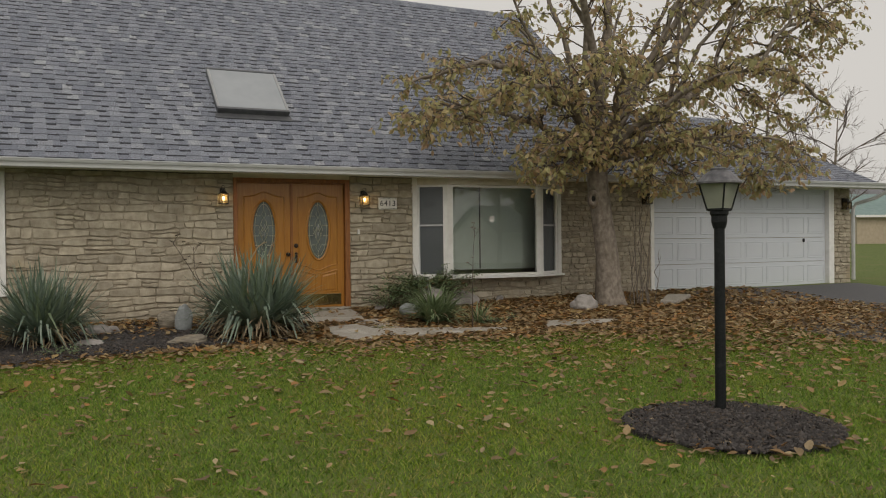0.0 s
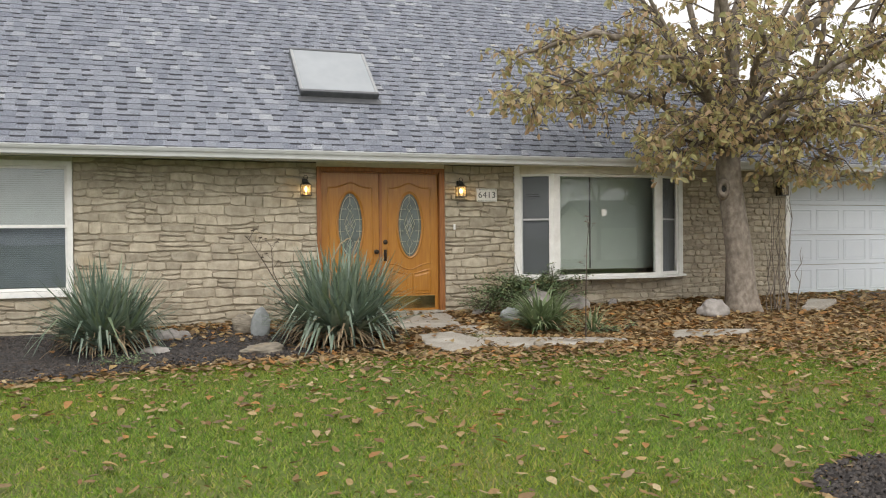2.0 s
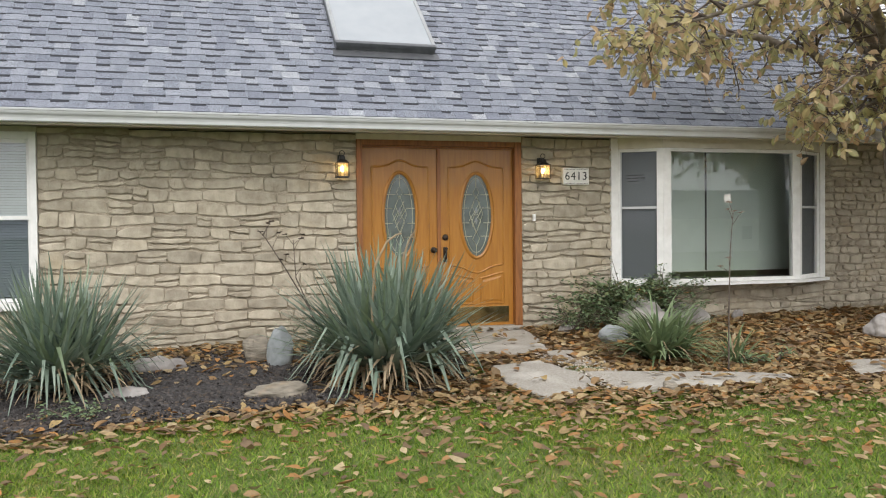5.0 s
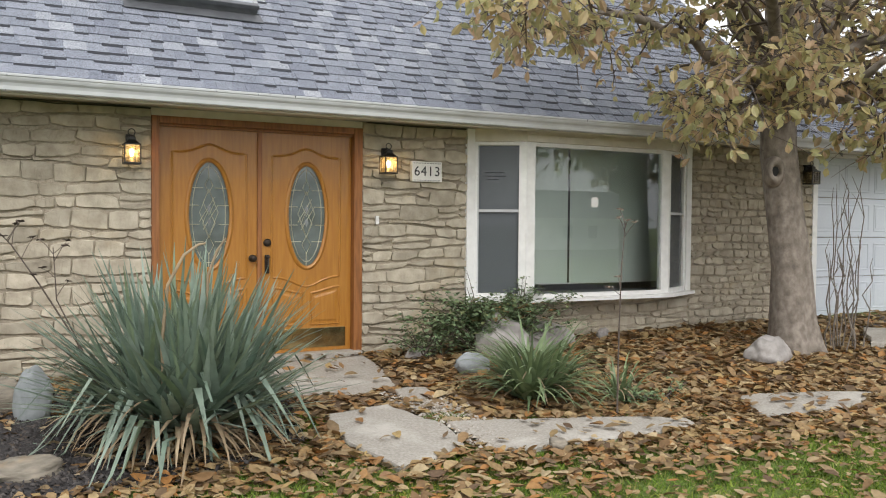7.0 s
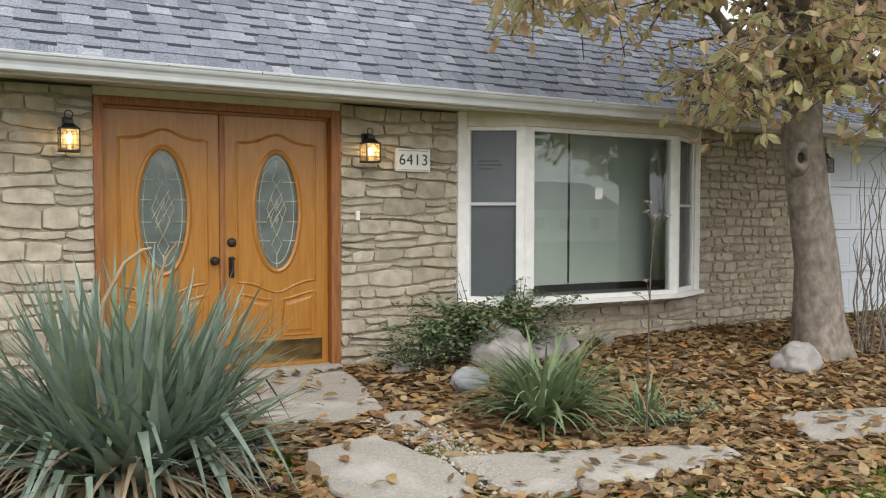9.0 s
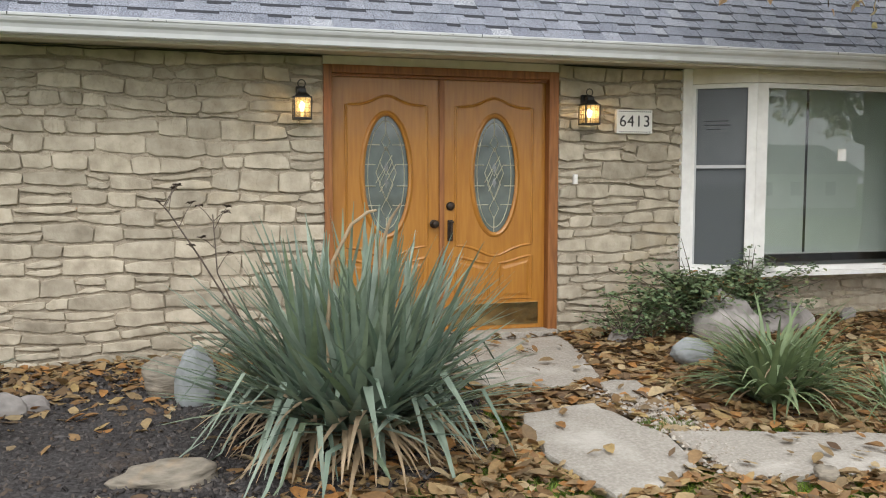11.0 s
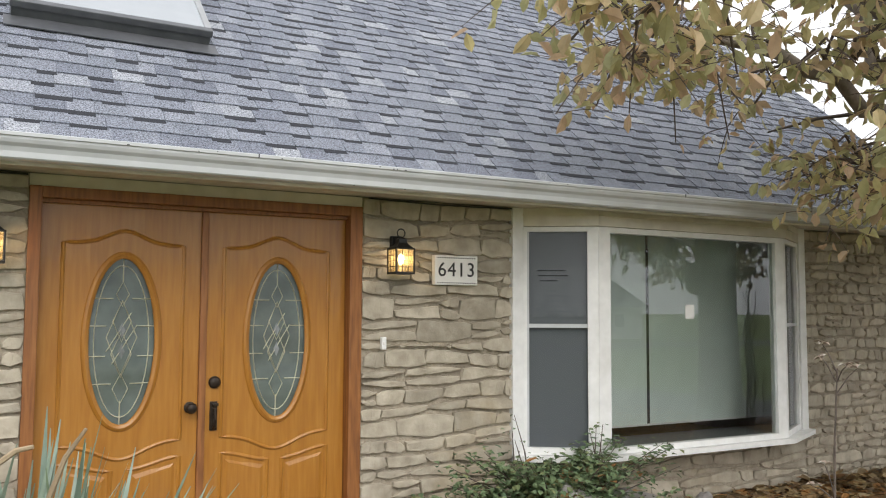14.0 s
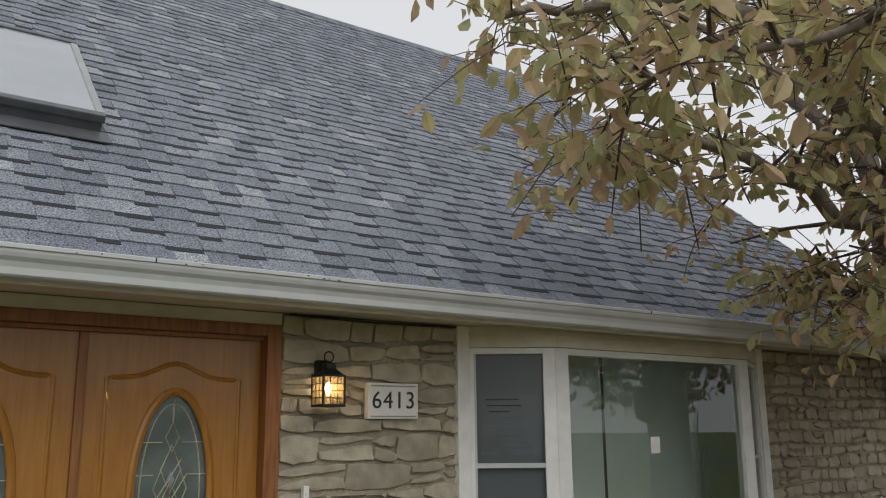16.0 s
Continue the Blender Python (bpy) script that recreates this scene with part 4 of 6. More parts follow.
def left_window():
    w = tagged(part("window_2", box(-1.34, -0.235, WALL - 0.07, WALL + 0.2, 1.0, 1.075, 0.006), WHITE), "white double-hung window with lowered blinds", "window", kind="structure")
    part("side_trim", box(-1.31, -1.22, WALL - 0.05, WALL + 0.2, 1.078, 2.772, 0.004), WHITE, w)
    part("side_trim", box(-0.335, -0.268, WALL - 0.05, WALL + 0.2, 1.078, 2.772, 0.004), WHITE, w)
    part("head_trim", box(-1.22, -0.335, WALL - 0.048, WALL + 0.2, 2.70, 2.772, 0.004), WHITE, w)
    for z0, z1, yo in ((1.08, 1.93, 0.03), (1.90, 2.70, 0.0)):
        s = part("sash", box(-1.22, -1.19, WALL + yo, WALL + yo + 0.035, z0, z1, 0.003), WHITE, w)
        part("stile", box(-0.365, -0.335, WALL + yo, WALL + yo + 0.035, z0, z1, 0.003), WHITE, s)
        part("rail", box(-1.19, -0.365, WALL + yo, WALL + yo + 0.033, z0, z0 + 0.04, 0.003), WHITE, s)
        part("rail", box(-1.19, -0.365, WALL + yo, WALL + yo + 0.033, z1 - 0.035, z1, 0.003), WHITE, s)
        g = part("pane", sheet(box(-1.19, -0.365, WALL + yo + 0.015, WALL + yo + 0.02, z0 + 0.04, z1 - 0.035)), PANE, s, "reflecting pane")
        g.visible_shadow = False
    part("screen", sheet(box(-1.19, -0.365, WALL + 0.018, WALL + 0.02, 1.12, 1.90)), SCREEN_FINE, w, "dark half screen")
    b = thing("venetian_blind", (-0.78, WALL + 0.12, 1.1), "white venetian blind lowered behind the window", "blind")
    for i in range(58):
        z = 1.13 + i * 0.027
        bm = bmesh.new()
        prism_x([(WALL + 0.105, z), (WALL + 0.118, z + 0.0225), (WALL + 0.119, z + 0.0205), (WALL + 0.106, z - 0.002)], -1.2, -0.35, bm)
        part("slat", bm, BLIND, b)
    part("head_rail", box(-1.21, -0.345, WALL + 0.09, WALL + 0.135, 2.70, 2.74, 0.003), BLIND, b)


SCREEN_FINE = glass("fine_screen", (0.62, 0.64, 0.68), 1.0, 0.5, 1.05)
left_window()


# ---- garage door ----
def garage_door():
    x0, x1, zb, zt = 11.22, 16.42, 0.66, 2.79
    g = tagged(part("door_2", box(x0, x0 + 0.09, WALL - 0.03, WALL + 0.2, zb - 0.2, zt, 0.004), WHITE), "closed white sectional garage door in plain boards", "garage door", kind="structure")
    part("jamb", box(x1 - 0.16, x1, WALL - 0.03, WALL + 0.2, zb - 0.2, zt, 0.004), WHITE, g)
    part("threshold", box(x0, x1, WALL + 0.02, WALL + 0.2, zb - 0.25, zb - 0.005), SLAB, g, "concrete garage threshold")
    xa, xb = x0 + 0.09, x1 - 0.16
    h = (zt - zb) / 4
    for k in range(4):
        sec = part("door_section", box(xa, xb, WALL + 0.085, WALL + 0.12, zb + k * h + 0.003, zb + (k + 1) * h - 0.004, 0.006), GARAGE_WHITE, g)
        for i in range(8):
            wx = (xb - xa) / 8
            pa, pb, pz0, pz1 = xa + i * wx + 0.06, xa + (i + 1) * wx - 0.06, zb + k * h + 0.09, zb + (k + 1) * h - 0.09
            rim = strip_path([(pa, pz0), (pa, pz1), (pb, pz1), (pb, pz0)], 0.03, WALL + 0.077, WALL + 0.086, closed=True)
            part("pressed_panel", box(pa + 0.035, pb - 0.035, WALL + 0.079, WALL + 0.088, pz0 + 0.035, pz1 - 0.035, 0.004, rim), GARAGE_WHITE, sec)
    part("lock_handle", box(15.55, 15.59, WALL + 0.05, WALL + 0.085, 1.62, 1.70, 0.006), BLACK, g, "small dark lock handle")


garage_door()


# ---- lanterns ----
def wall_lantern(name, x, z, lit, label, w=0.125, bracket_turn=0.0):
    """A square carriage lantern on a back plate, with a ring on top."""
    y = WALL - 0.125
    L = thing(name, (x, WALL - 0.04, z), label, "wall lamp", "wall lanterns")
    hw, h = w / 2, 0.145
    bp = box(x - 0.035, x + 0.035, WALL - 0.06, WALL - 0.02, z + 0.02, z + 0.24, 0.006)
    part("back_plate", bp, BLACK, L)
    part("arm", tube([(x, WALL - 0.05, z + 0.20), (x, WALL - 0.08, z + 0.235), (x, y, z + 0.225)], 0.008, 8), BLACK, L)
    part("base", box(x - hw - 0.006, x + hw + 0.006, y - hw - 0.006, y + hw + 0.006, z - 0.012, z + 0.002, 0.003), BLACK, L)
    for sx in (-1, 1):
        for sy in (-1, 1):
            part("post", box(x + sx * hw - 0.005, x + sx * hw + 0.005, y + sy * hw - 0.005, y + sy * hw + 0.005, z + 0.002, z + h), BLACK, L)
    part("top_rim", box(x - hw - 0.006, x + hw + 0.006, y - hw - 0.006, y + hw + 0.006, z + h, z + h + 0.012, 0.003), BLACK, L)
    roof = bmesh.new()
    lathe([(hw * 1.35, 0.0), (hw * 0.78, 0.025), (hw * 0.66, 0.034), (hw * 0.62, 0.058), (hw * 0.30, 0.066), (0.006, 0.074)], (x, y, z + h + 0.012), 4, roof, math.pi / 4)
    cap = part("roof", roof, BLACK, L)
    ring = [(x + 0.028 * math.cos(a), y, z + h + 0.108 + 0.028 * math.sin(a)) for a in [2 * math.pi * i / 16 for i in range(17)]]
    part("ring", tube(ring, 0.004, 6), BLACK, cap)
    for sx, sy in ((0, -1), (1, 0), (-1, 0)):
        if sx == 0:
            g = box(x - hw + 0.006, x + hw - 0.006, y - hw - 0.001, y - hw + 0.002, z + 0.004, z + h)
        else:
            g = box(x + sx * hw - 0.0015, x + sx * hw + 0.0015, y - hw + 0.006, y + hw - 0.006, z + 0.004, z + h)
        ob = part("pane", g, LAMP_GLASS, L, "clear lantern glass")
        ob.visible_shadow = False
        bars = bmesh.new()
        for k in (1, 2, 3):
            zz = z + h * k / 4
            if sx == 0:
                box(x - hw, x + hw, y - hw - 0.003, y - hw + 0.003, zz - 0.0015, zz + 0.0015, 0, bars)
            else:
                box(x + sx * hw - 0.003, x + sx * hw + 0.003, y - hw, y + hw, zz - 0.0015, zz + 0.0015, 0, bars)
        for k in (1, 2):
            q = -hw + w * k / 3
            if sx == 0:
                box(x + q - 0.0015, x + q + 0.0015, y - hw - 0.003, y - hw + 0.003, z, z + h, 0, bars)
            else:
                box(x + sx * hw - 0.003, x + sx * hw + 0.003, y + q - 0.0015, y + q + 0.0015, z, z + h, 0, bars)
        part("glazing_grid", bars, BRONZE, ob)
    sock = part("socket", lathe([(0.014, 0), (0.014, 0.045), (0.011, 0.05)], (x, y, z + 0.002), 10), PAPER if lit else BLACK, L)
    bulb = lathe([(0.009, 0), (0.014, 0.012), (0.019, 0.032), (0.017, 0.05), (0.006, 0.066)], (x, y, z + 0.052), 12)
    part("bulb", bulb, BULB if lit else FROST, sock, "glowing warm bulb" if lit else "unlit bulb")
    if lit:
        pl = bpy.data.lights.new("bulb_light", "POINT")
        pl.energy, pl.color, pl.shadow_soft_size = 0.5, (1.0, 0.66, 0.30), 0.025
        lo = new("bulb_light", pl)
        lo.location = (x, y - 0.03, z + 0.085)


wall_lantern("wall_lantern", 2.775, 2.345, True, "lit black carriage lantern on the stone wall")
wall_lantern("wall_lantern", 5.115, 2.345, True, "lit black carriage lantern beside the number plaque")
wall_lantern("wall_lantern", 11.06, 2.42, False, "unlit black carriage lantern beside the garage door", 0.14)
wall_lantern("wall_lantern", 16.72, 2.36, False, "unlit black carriage lantern on the garage pier", 0.14)


# ---- house number and bell ----
def text_mesh(name, body, size, at, mat, parent, depth=0.002):
    cu = bpy.data.curves.new(name, "FONT")
    cu.body, cu.size, cu.extrude, cu.align_x, cu.align_y = body, size, depth, "CENTER", "CENTER"
    tmp = bpy.data.objects.new(name, cu)
    scene.collection.objects.link(tmp)
    dg = bpy.context.evaluated_depsgraph_get()
    me = bpy.data.meshes.new_from_object(tmp.evaluated_get(dg))
    bpy.data.objects.remove(tmp)
    me.transform(pose(*at, 90, 0, 0))
    me.materials.clear()
    me.materials.append(mat)
    return hang(name, me, parent)


plq = thing("house_number_plaque", (5.58, WALL - 0.04, 2.27), "white tile house number plaque reading 6413", "sign")
part("tile", box(5.39, 5.722, WALL - 0.075, WALL - 0.03, 2.273, 2.472, 0.006), TILE_WHITE, plq)
for i, ch in enumerate("6413"):
    text_mesh("digit", ch, 0.135, (5.445 + 0.074 * i, WALL - 0.076, 2.372), INK, plq)
for z in (2.287, 2.455):
    for i in range(17):
        part("dot", box(5.409 + i * 0.0178, 5.417 + i * 0.0178, WALL - 0.077, WALL - 0.074, z - 0.004, z + 0.004), INK, plq)
bell = thing("door_bell", (5.03, WALL - 0.04, 1.85), "small white door bell button on the stone", "door bell")
part("plate", box(5.015, 5.047, WALL - 0.065, WALL - 0.03, 1.85, 1.93, 0.004), WHITE, bell)
part("button", box(5.024, 5.038, WALL - 0.070, WALL - 0.064, 1.88, 1.90, 0.002), TILE_WHITE, bell)


# ---- skylight ----
def skylight():
    d = Vector((0, 1, SLOPE)).normalized()
    n = Vector((0, -SLOPE, 1)).normalized()
    o = Vector((0, EAVE_Y, EAVE_Z))
    s0, s1, x0, x1 = 1.50, 2.82, 2.83, 4.035
    S = thing("skylight", tuple(o + d * s0 + Vector((3.45, 0, 0))), "closed roof skylight with a dark metal frame", "skylight")

    def slab(name, xa, xb, sa, sb, h0, h1, mat, label="", bev=0.0):
        bm = bmesh.new()
        box(xa, xb, sa, sb, h0, h1, bev, bm)
        for v in bm.verts:
            v.co = o + Vector((v.co.x, 0, 0)) + d * v.co.y + n * v.co.z
        return part(name, bm, mat, S, label)
    slab("curb", x0 + 0.01, x1 - 0.01, s0 + 0.01, s1 - 0.01, -0.05, 0.075, SKY_FRAME)
    slab("frame_rail", x0, x1, s0, s0 + 0.06, 0.077, 0.125, SKY_FRAME, "dark metal frame", 0.008)
    slab("frame_rail", x0, x1, s1 - 0.05, s1, 0.077, 0.125, SKY_FRAME, "dark metal frame", 0.008)
    slab("frame_stile", x0, x0 + 0.045, s0 + 0.06, s1 - 0.05, 0.077, 0.122, SKY_EDGE, "metal edge strip", 0.008)
    slab("frame_stile", x1 - 0.045, x1, s0 + 0.06, s1 - 0.05, 0.077, 0.122, SKY_EDGE, "metal edge strip", 0.008)
    slab("pane", x0 + 0.04, x1 - 0.04, s0 + 0.055, s1 - 0.045, 0.095, 0.113, SKY_GLASS, "glossy glazing with the sky's pale reflection put into its colour")
    slab("flashing", x0 - 0.03, x1 + 0.03, s0 - 0.13, s0 + 0.01, 0.016, 0.024, SKY_FRAME, "grey metal flashing")


skylight()


# ---- lamp post on the lawn ----
def lamp_post():
    x, y = 5.03, 5.05
    z = gz(x, y)
    P = thing("lamp_post", (x, y, z), "black post lantern with frosted panes standing in mulch", "lamp post")
    pole = part("post", lathe([(0.043, -0.1), (0.043, 0.4), (0.041, 1.52), (0.042, 1.53)], (x, y, z), 20), POST, P, "worn black round post")
    part("collar", lathe([(0.047, 1.50), (0.062, 1.55), (0.062, 1.60), (0.072, 1.615), (0.072, 1.64)], (x, y, z), 20), POST, pole)
    zb, zt, rb, rt = z + 1.655, z + 1.855, 0.098, 0.158
    part("tray", lathe([(rb * 0.9, 1.638), (rb * 1.05, 1.645), (rb * 1.05, 1.66)], (x, y, z), 4, turn=math.pi / 4 + 0.3), POST, P)
    q = [math.pi / 4 + 0.3 + k * math.pi / 2 for k in range(4)]
    for a in q:
        part("corner_bar", tube([(x + rb * math.cos(a), y + rb * math.sin(a), zb), (x + rt * math.cos(a), y + rt * math.sin(a), zt)], 0.008, 6), POST, P)
    for a, b in zip(q, q[1:] + q[:1]):
        bm = bmesh.new()
        f = [bm.verts.new(v) for v in ((x + rb * .97 * math.cos(a), y + rb * .97 * math.sin(a), zb), (x + rb * .97 * math.cos(b), y + rb * .97 * math.sin(b), zb), (x + rt * .97 * math.cos(b), y + rt * .97 * math.sin(b), zt), (x + rt * .97 * math.cos(a), y + rt * .97 * math.sin(a), zt))]
        bm.faces.new(f)
        bmesh.ops.solidify(bm, geom=bm.faces[:], thickness=0.003)
        part("pane", bm, FROST, P, "cloudy frosted lantern pane")
    part("roof", lathe([(0.172, 1.852), (0.178, 1.858), (0.176, 1.872), (0.160, 1.888), (0.120, 1.930), (0.085, 1.955), (0.066, 1.962), (0.066, 1.978), (0.05, 1.984), (0.02, 1.992)], (x, y, z), 24), POST_TOP, P, "weathered dark metal lantern roof")
    part("finial", lathe([(0.014, 1.988), (0.02, 1.998), (0.012, 2.01), (0.003, 2.016)], (x, y, z), 12), POST_TOP, P)


lamp_post()

# ---- paving slabs ----
def flagstone(outline, seed, label, lift=0.045):
    """A worn slab of concrete with a chipped, uneven rim, lying in the ground."""
    rnd = random.Random(seed)
    dense = []
    for (xa, ya), (xb, yb) in zip(outline, outline[1:] + outline[:1]):
        k = max(1, int(math.hypot(xb - xa, yb - ya) / 0.09))
        for i in range(k):
            f = i / k
            dense.append((xa + (xb - xa) * f + rnd.uniform(-0.02, 0.02), ya + (yb - ya) * f + rnd.uniform(-0.02, 0.02)))
    cx = sum(p[0] for p in dense) / len(dense)
    cy = sum(p[1] for p in dense) / len(dense)
    n, verts = len(dense), []
    for s, h in ((1.0, -0.06), (1.0, lift - 0.018), (0.975, lift - 0.003), (0.93, lift), (0.6, lift + 0.004), (0.25, lift + 0.004)):
        for x, y in dense:
            px, py = cx + (x - cx) * s, cy + (y - cy) * s
            verts.append((px, py, gz(px, py) + h + rnd.uniform(-0.0025, 0.0025)))
    faces = [(k * n + i, k * n + (i + 1) % n, (k + 1) * n + (i + 1) % n, (k + 1) * n + i) for k in range(5) for i in range(n)]
    faces.append([5 * n + i for i in range(n)])
    ob = from_lists("paving_slab", verts, faces, SLAB)
    return tagged(ob, label, "paving slab", "slabs of the front path")


SLABS = [
    ([(3.79, 11.50), (3.70, 10.95), (3.74, 10.55), (3.80, 10.28), (4.12, 10.38), (4.36, 10.52), (4.44, 10.90), (4.38, 11.15), (4.30, 11.56), (4.02, 11.50)], "broken grey concrete slab with a crumbled pale rim"),
    ([(4.48, 10.97), (4.46, 10.70), (4.50, 10.32), (4.95, 10.22), (5.45, 10.20), (6.05, 10.24), (6.16, 10.43), (5.60, 10.66), (5.03, 10.83)], "long cracked concrete slab along the lawn edge"),
    ([(3.55, 13.38), (3.62, 12.55), (3.80, 12.12), (4.29, 11.92), (4.66, 12.15), (4.78, 12.7), (4.88, 13.36)], "grey concrete slab at the front door"),
    ([(4.53, 11.93), (4.45, 11.60), (4.62, 11.62), (4.75, 11.69), (4.79, 11.94), (4.66, 11.99)], "small broken piece of concrete path"),
    ([(6.66, 10.18), (7.2, 10.12), (7.72, 10.17), (8.12, 10.38), (7.64, 10.60), (7.0, 10.76)], "pale concrete slab half covered by leaves"),
    ([(10.0, 11.70), (10.25, 11.55), (11.0, 12.08), (10.66, 12.32)], "pale concrete block beside the garage"),
]
for i, (o, lb) in enumerate(SLABS):
    flagstone(o, 50 + i, lb, 0.10 if i == 5 else (0.03 if i == 2 else 0.045))


# ---- rocks ----
def rock(name, at, size, mat, seed, label, sharp=0.25):
    bm = bmesh.new()
    bmesh.ops.create_icosphere(bm, subdivisions=4, radius=1.0)
    off = Vector((seed * 3.1, seed * 1.7, seed * 2.3))
    for v in bm.verts:
        d = v.co.normalized()
        r = 1 + sharp * (noise.noise(d * 1.3 + off)) + 0.16 * noise.noise(d * 3.1 + off) + 0.05 * noise.noise(d * 8 + off)
        for k in range(5):
            pl = Vector((math.sin(seed * 7 + k * 2.4), math.cos(seed * 5 + k * 1.9), math.sin(k * 1.3 + seed))).normalized()
            q = d.dot(pl) * r
            if q > 0.82:
                r -= (q - 0.82) * 0.8
        v.co = Vector((d.x * r * size[0] / 2, d.y * r * size[1] / 2, d.z * r * size[2] / 2))
        v.co += Vector(at)
    for f in bm.faces:
        f.smooth = True
    return tagged(part(name, bm, mat), label, "rock")


def at_ground(x, y, up=0.0):
    return (x, y, gz(x, y) + up)


rock("boulder", at_ground(6.10, 12.88, 0.12), (0.52, 0.42, 0.60), GRANITE, 1, "rounded pale granite boulder under the bay window")
rock("boulder", at_ground(6.72, 13.08, 0.07), (0.72, 0.40, 0.42), GRANITE, 2, "long grey-streaked boulder against the stone wall")
rock("stone_slab", at_ground(5.45, 12.30, 0.10), (0.32, 0.14, 0.22), BLUESTONE, 3, "smooth bluish-grey stone leaning in the leaves")
rock("boulder", at_ground(8.30, 11.60, 0.10), (0.44, 0.36, 0.36), GRANITE, 4, "pale angular boulder among fallen leaves")
rock("upright_stone", at_ground(1.98, 12.24, 0.16), (0.25, 0.12, 0.46), BLUESTONE, 5, "upright grey stone leaning beside the yucca", 0.08)
rock("tan_rock", at_ground(1.80, 12.50, 0.12), (0.30, 0.22, 0.32), TANSTONE, 6, "rough tan stone in the mulch bed", 0.4)
rock("flat_rock", at_ground(0.86, 12.30, 0.05), (0.40, 0.24, 0.24), GRANITE, 7, "flat pale stone in the mulch bed")
rock("flat_rock", at_ground(1.88, 11.02, 0.06), (0.46, 0.24, 0.17), TANSTONE, 8, "weathered layered grey-brown stone in the mulch", 0.35)
rock("flat_rock", at_ground(0.70, 11.32, 0.04), (0.34, 0.22, 0.14), GRANITE, 13, "smooth pale stone beside the yucca clump")
rock("small_rock", at_ground(1.05, 12.35, 0.05), (0.2, 0.15, 0.16), GRANITE, 9, "small pale stone by the wall")
rock("small_rock", at_ground(5.25, 13.05, 0.05), (0.2, 0.15, 0.16), GRANITE, 10, "small pale stone by the shrub")
rock("small_rock", at_ground(4.86, 10.20, 0.05), (0.13, 0.1, 0.1), TANSTONE, 11, "small brown stone at the path edge")
rock("small_rock", at_ground(7.62, 13.25, 0.06), (0.16, 0.12, 0.16), GRANITE, 12, "small pale stone at the wall foot")


# ---- blades: yuccas and strap-leaved plants ----
def blade(verts, faces, base, az, rise, length, width, droop, kink=None, seg=6, fold=0.25):
    """One tapering, slightly folded blade: it leaves base at azimuth az and elevation rise and bends down by droop radians."""
    p = Vector(base)
    k0 = len(verts)
    step = length / seg
    side = Vector((-math.sin(az), math.cos(az), 0))
    for i in range(seg + 1):
        f = i / seg
        el = rise - droop * f ** 1.6
        if kink is not None and f > kink:
            el -= 1.25
        d = Vector((math.cos(az) * math.cos(el), math.sin(az) * math.cos(el), math.sin(el)))
        up = side.cross(d)
        w = width * (0.55 + 0.45 * math.sin(math.pi * min(1, f * 1.4 + 0.15))) * (1 - f ** 3) / 2 + 0.0015
        verts.extend([p + side * w, p - up * (-fold * w), p - side * w])
        p = p + d * step
    for i in range(seg):
        a = k0 + 3 * i
        faces.append((a, a + 1, a + 4, a + 3))
        faces.append((a + 1, a + 2, a + 5, a + 4))


BLADE_FACES = [q for i in range(6) for q in ((3 * i, 3 * i + 1, 3 * i + 4, 3 * i + 3), (3 * i + 1, 3 * i + 2, 3 * i + 5, 3 * i + 4))]


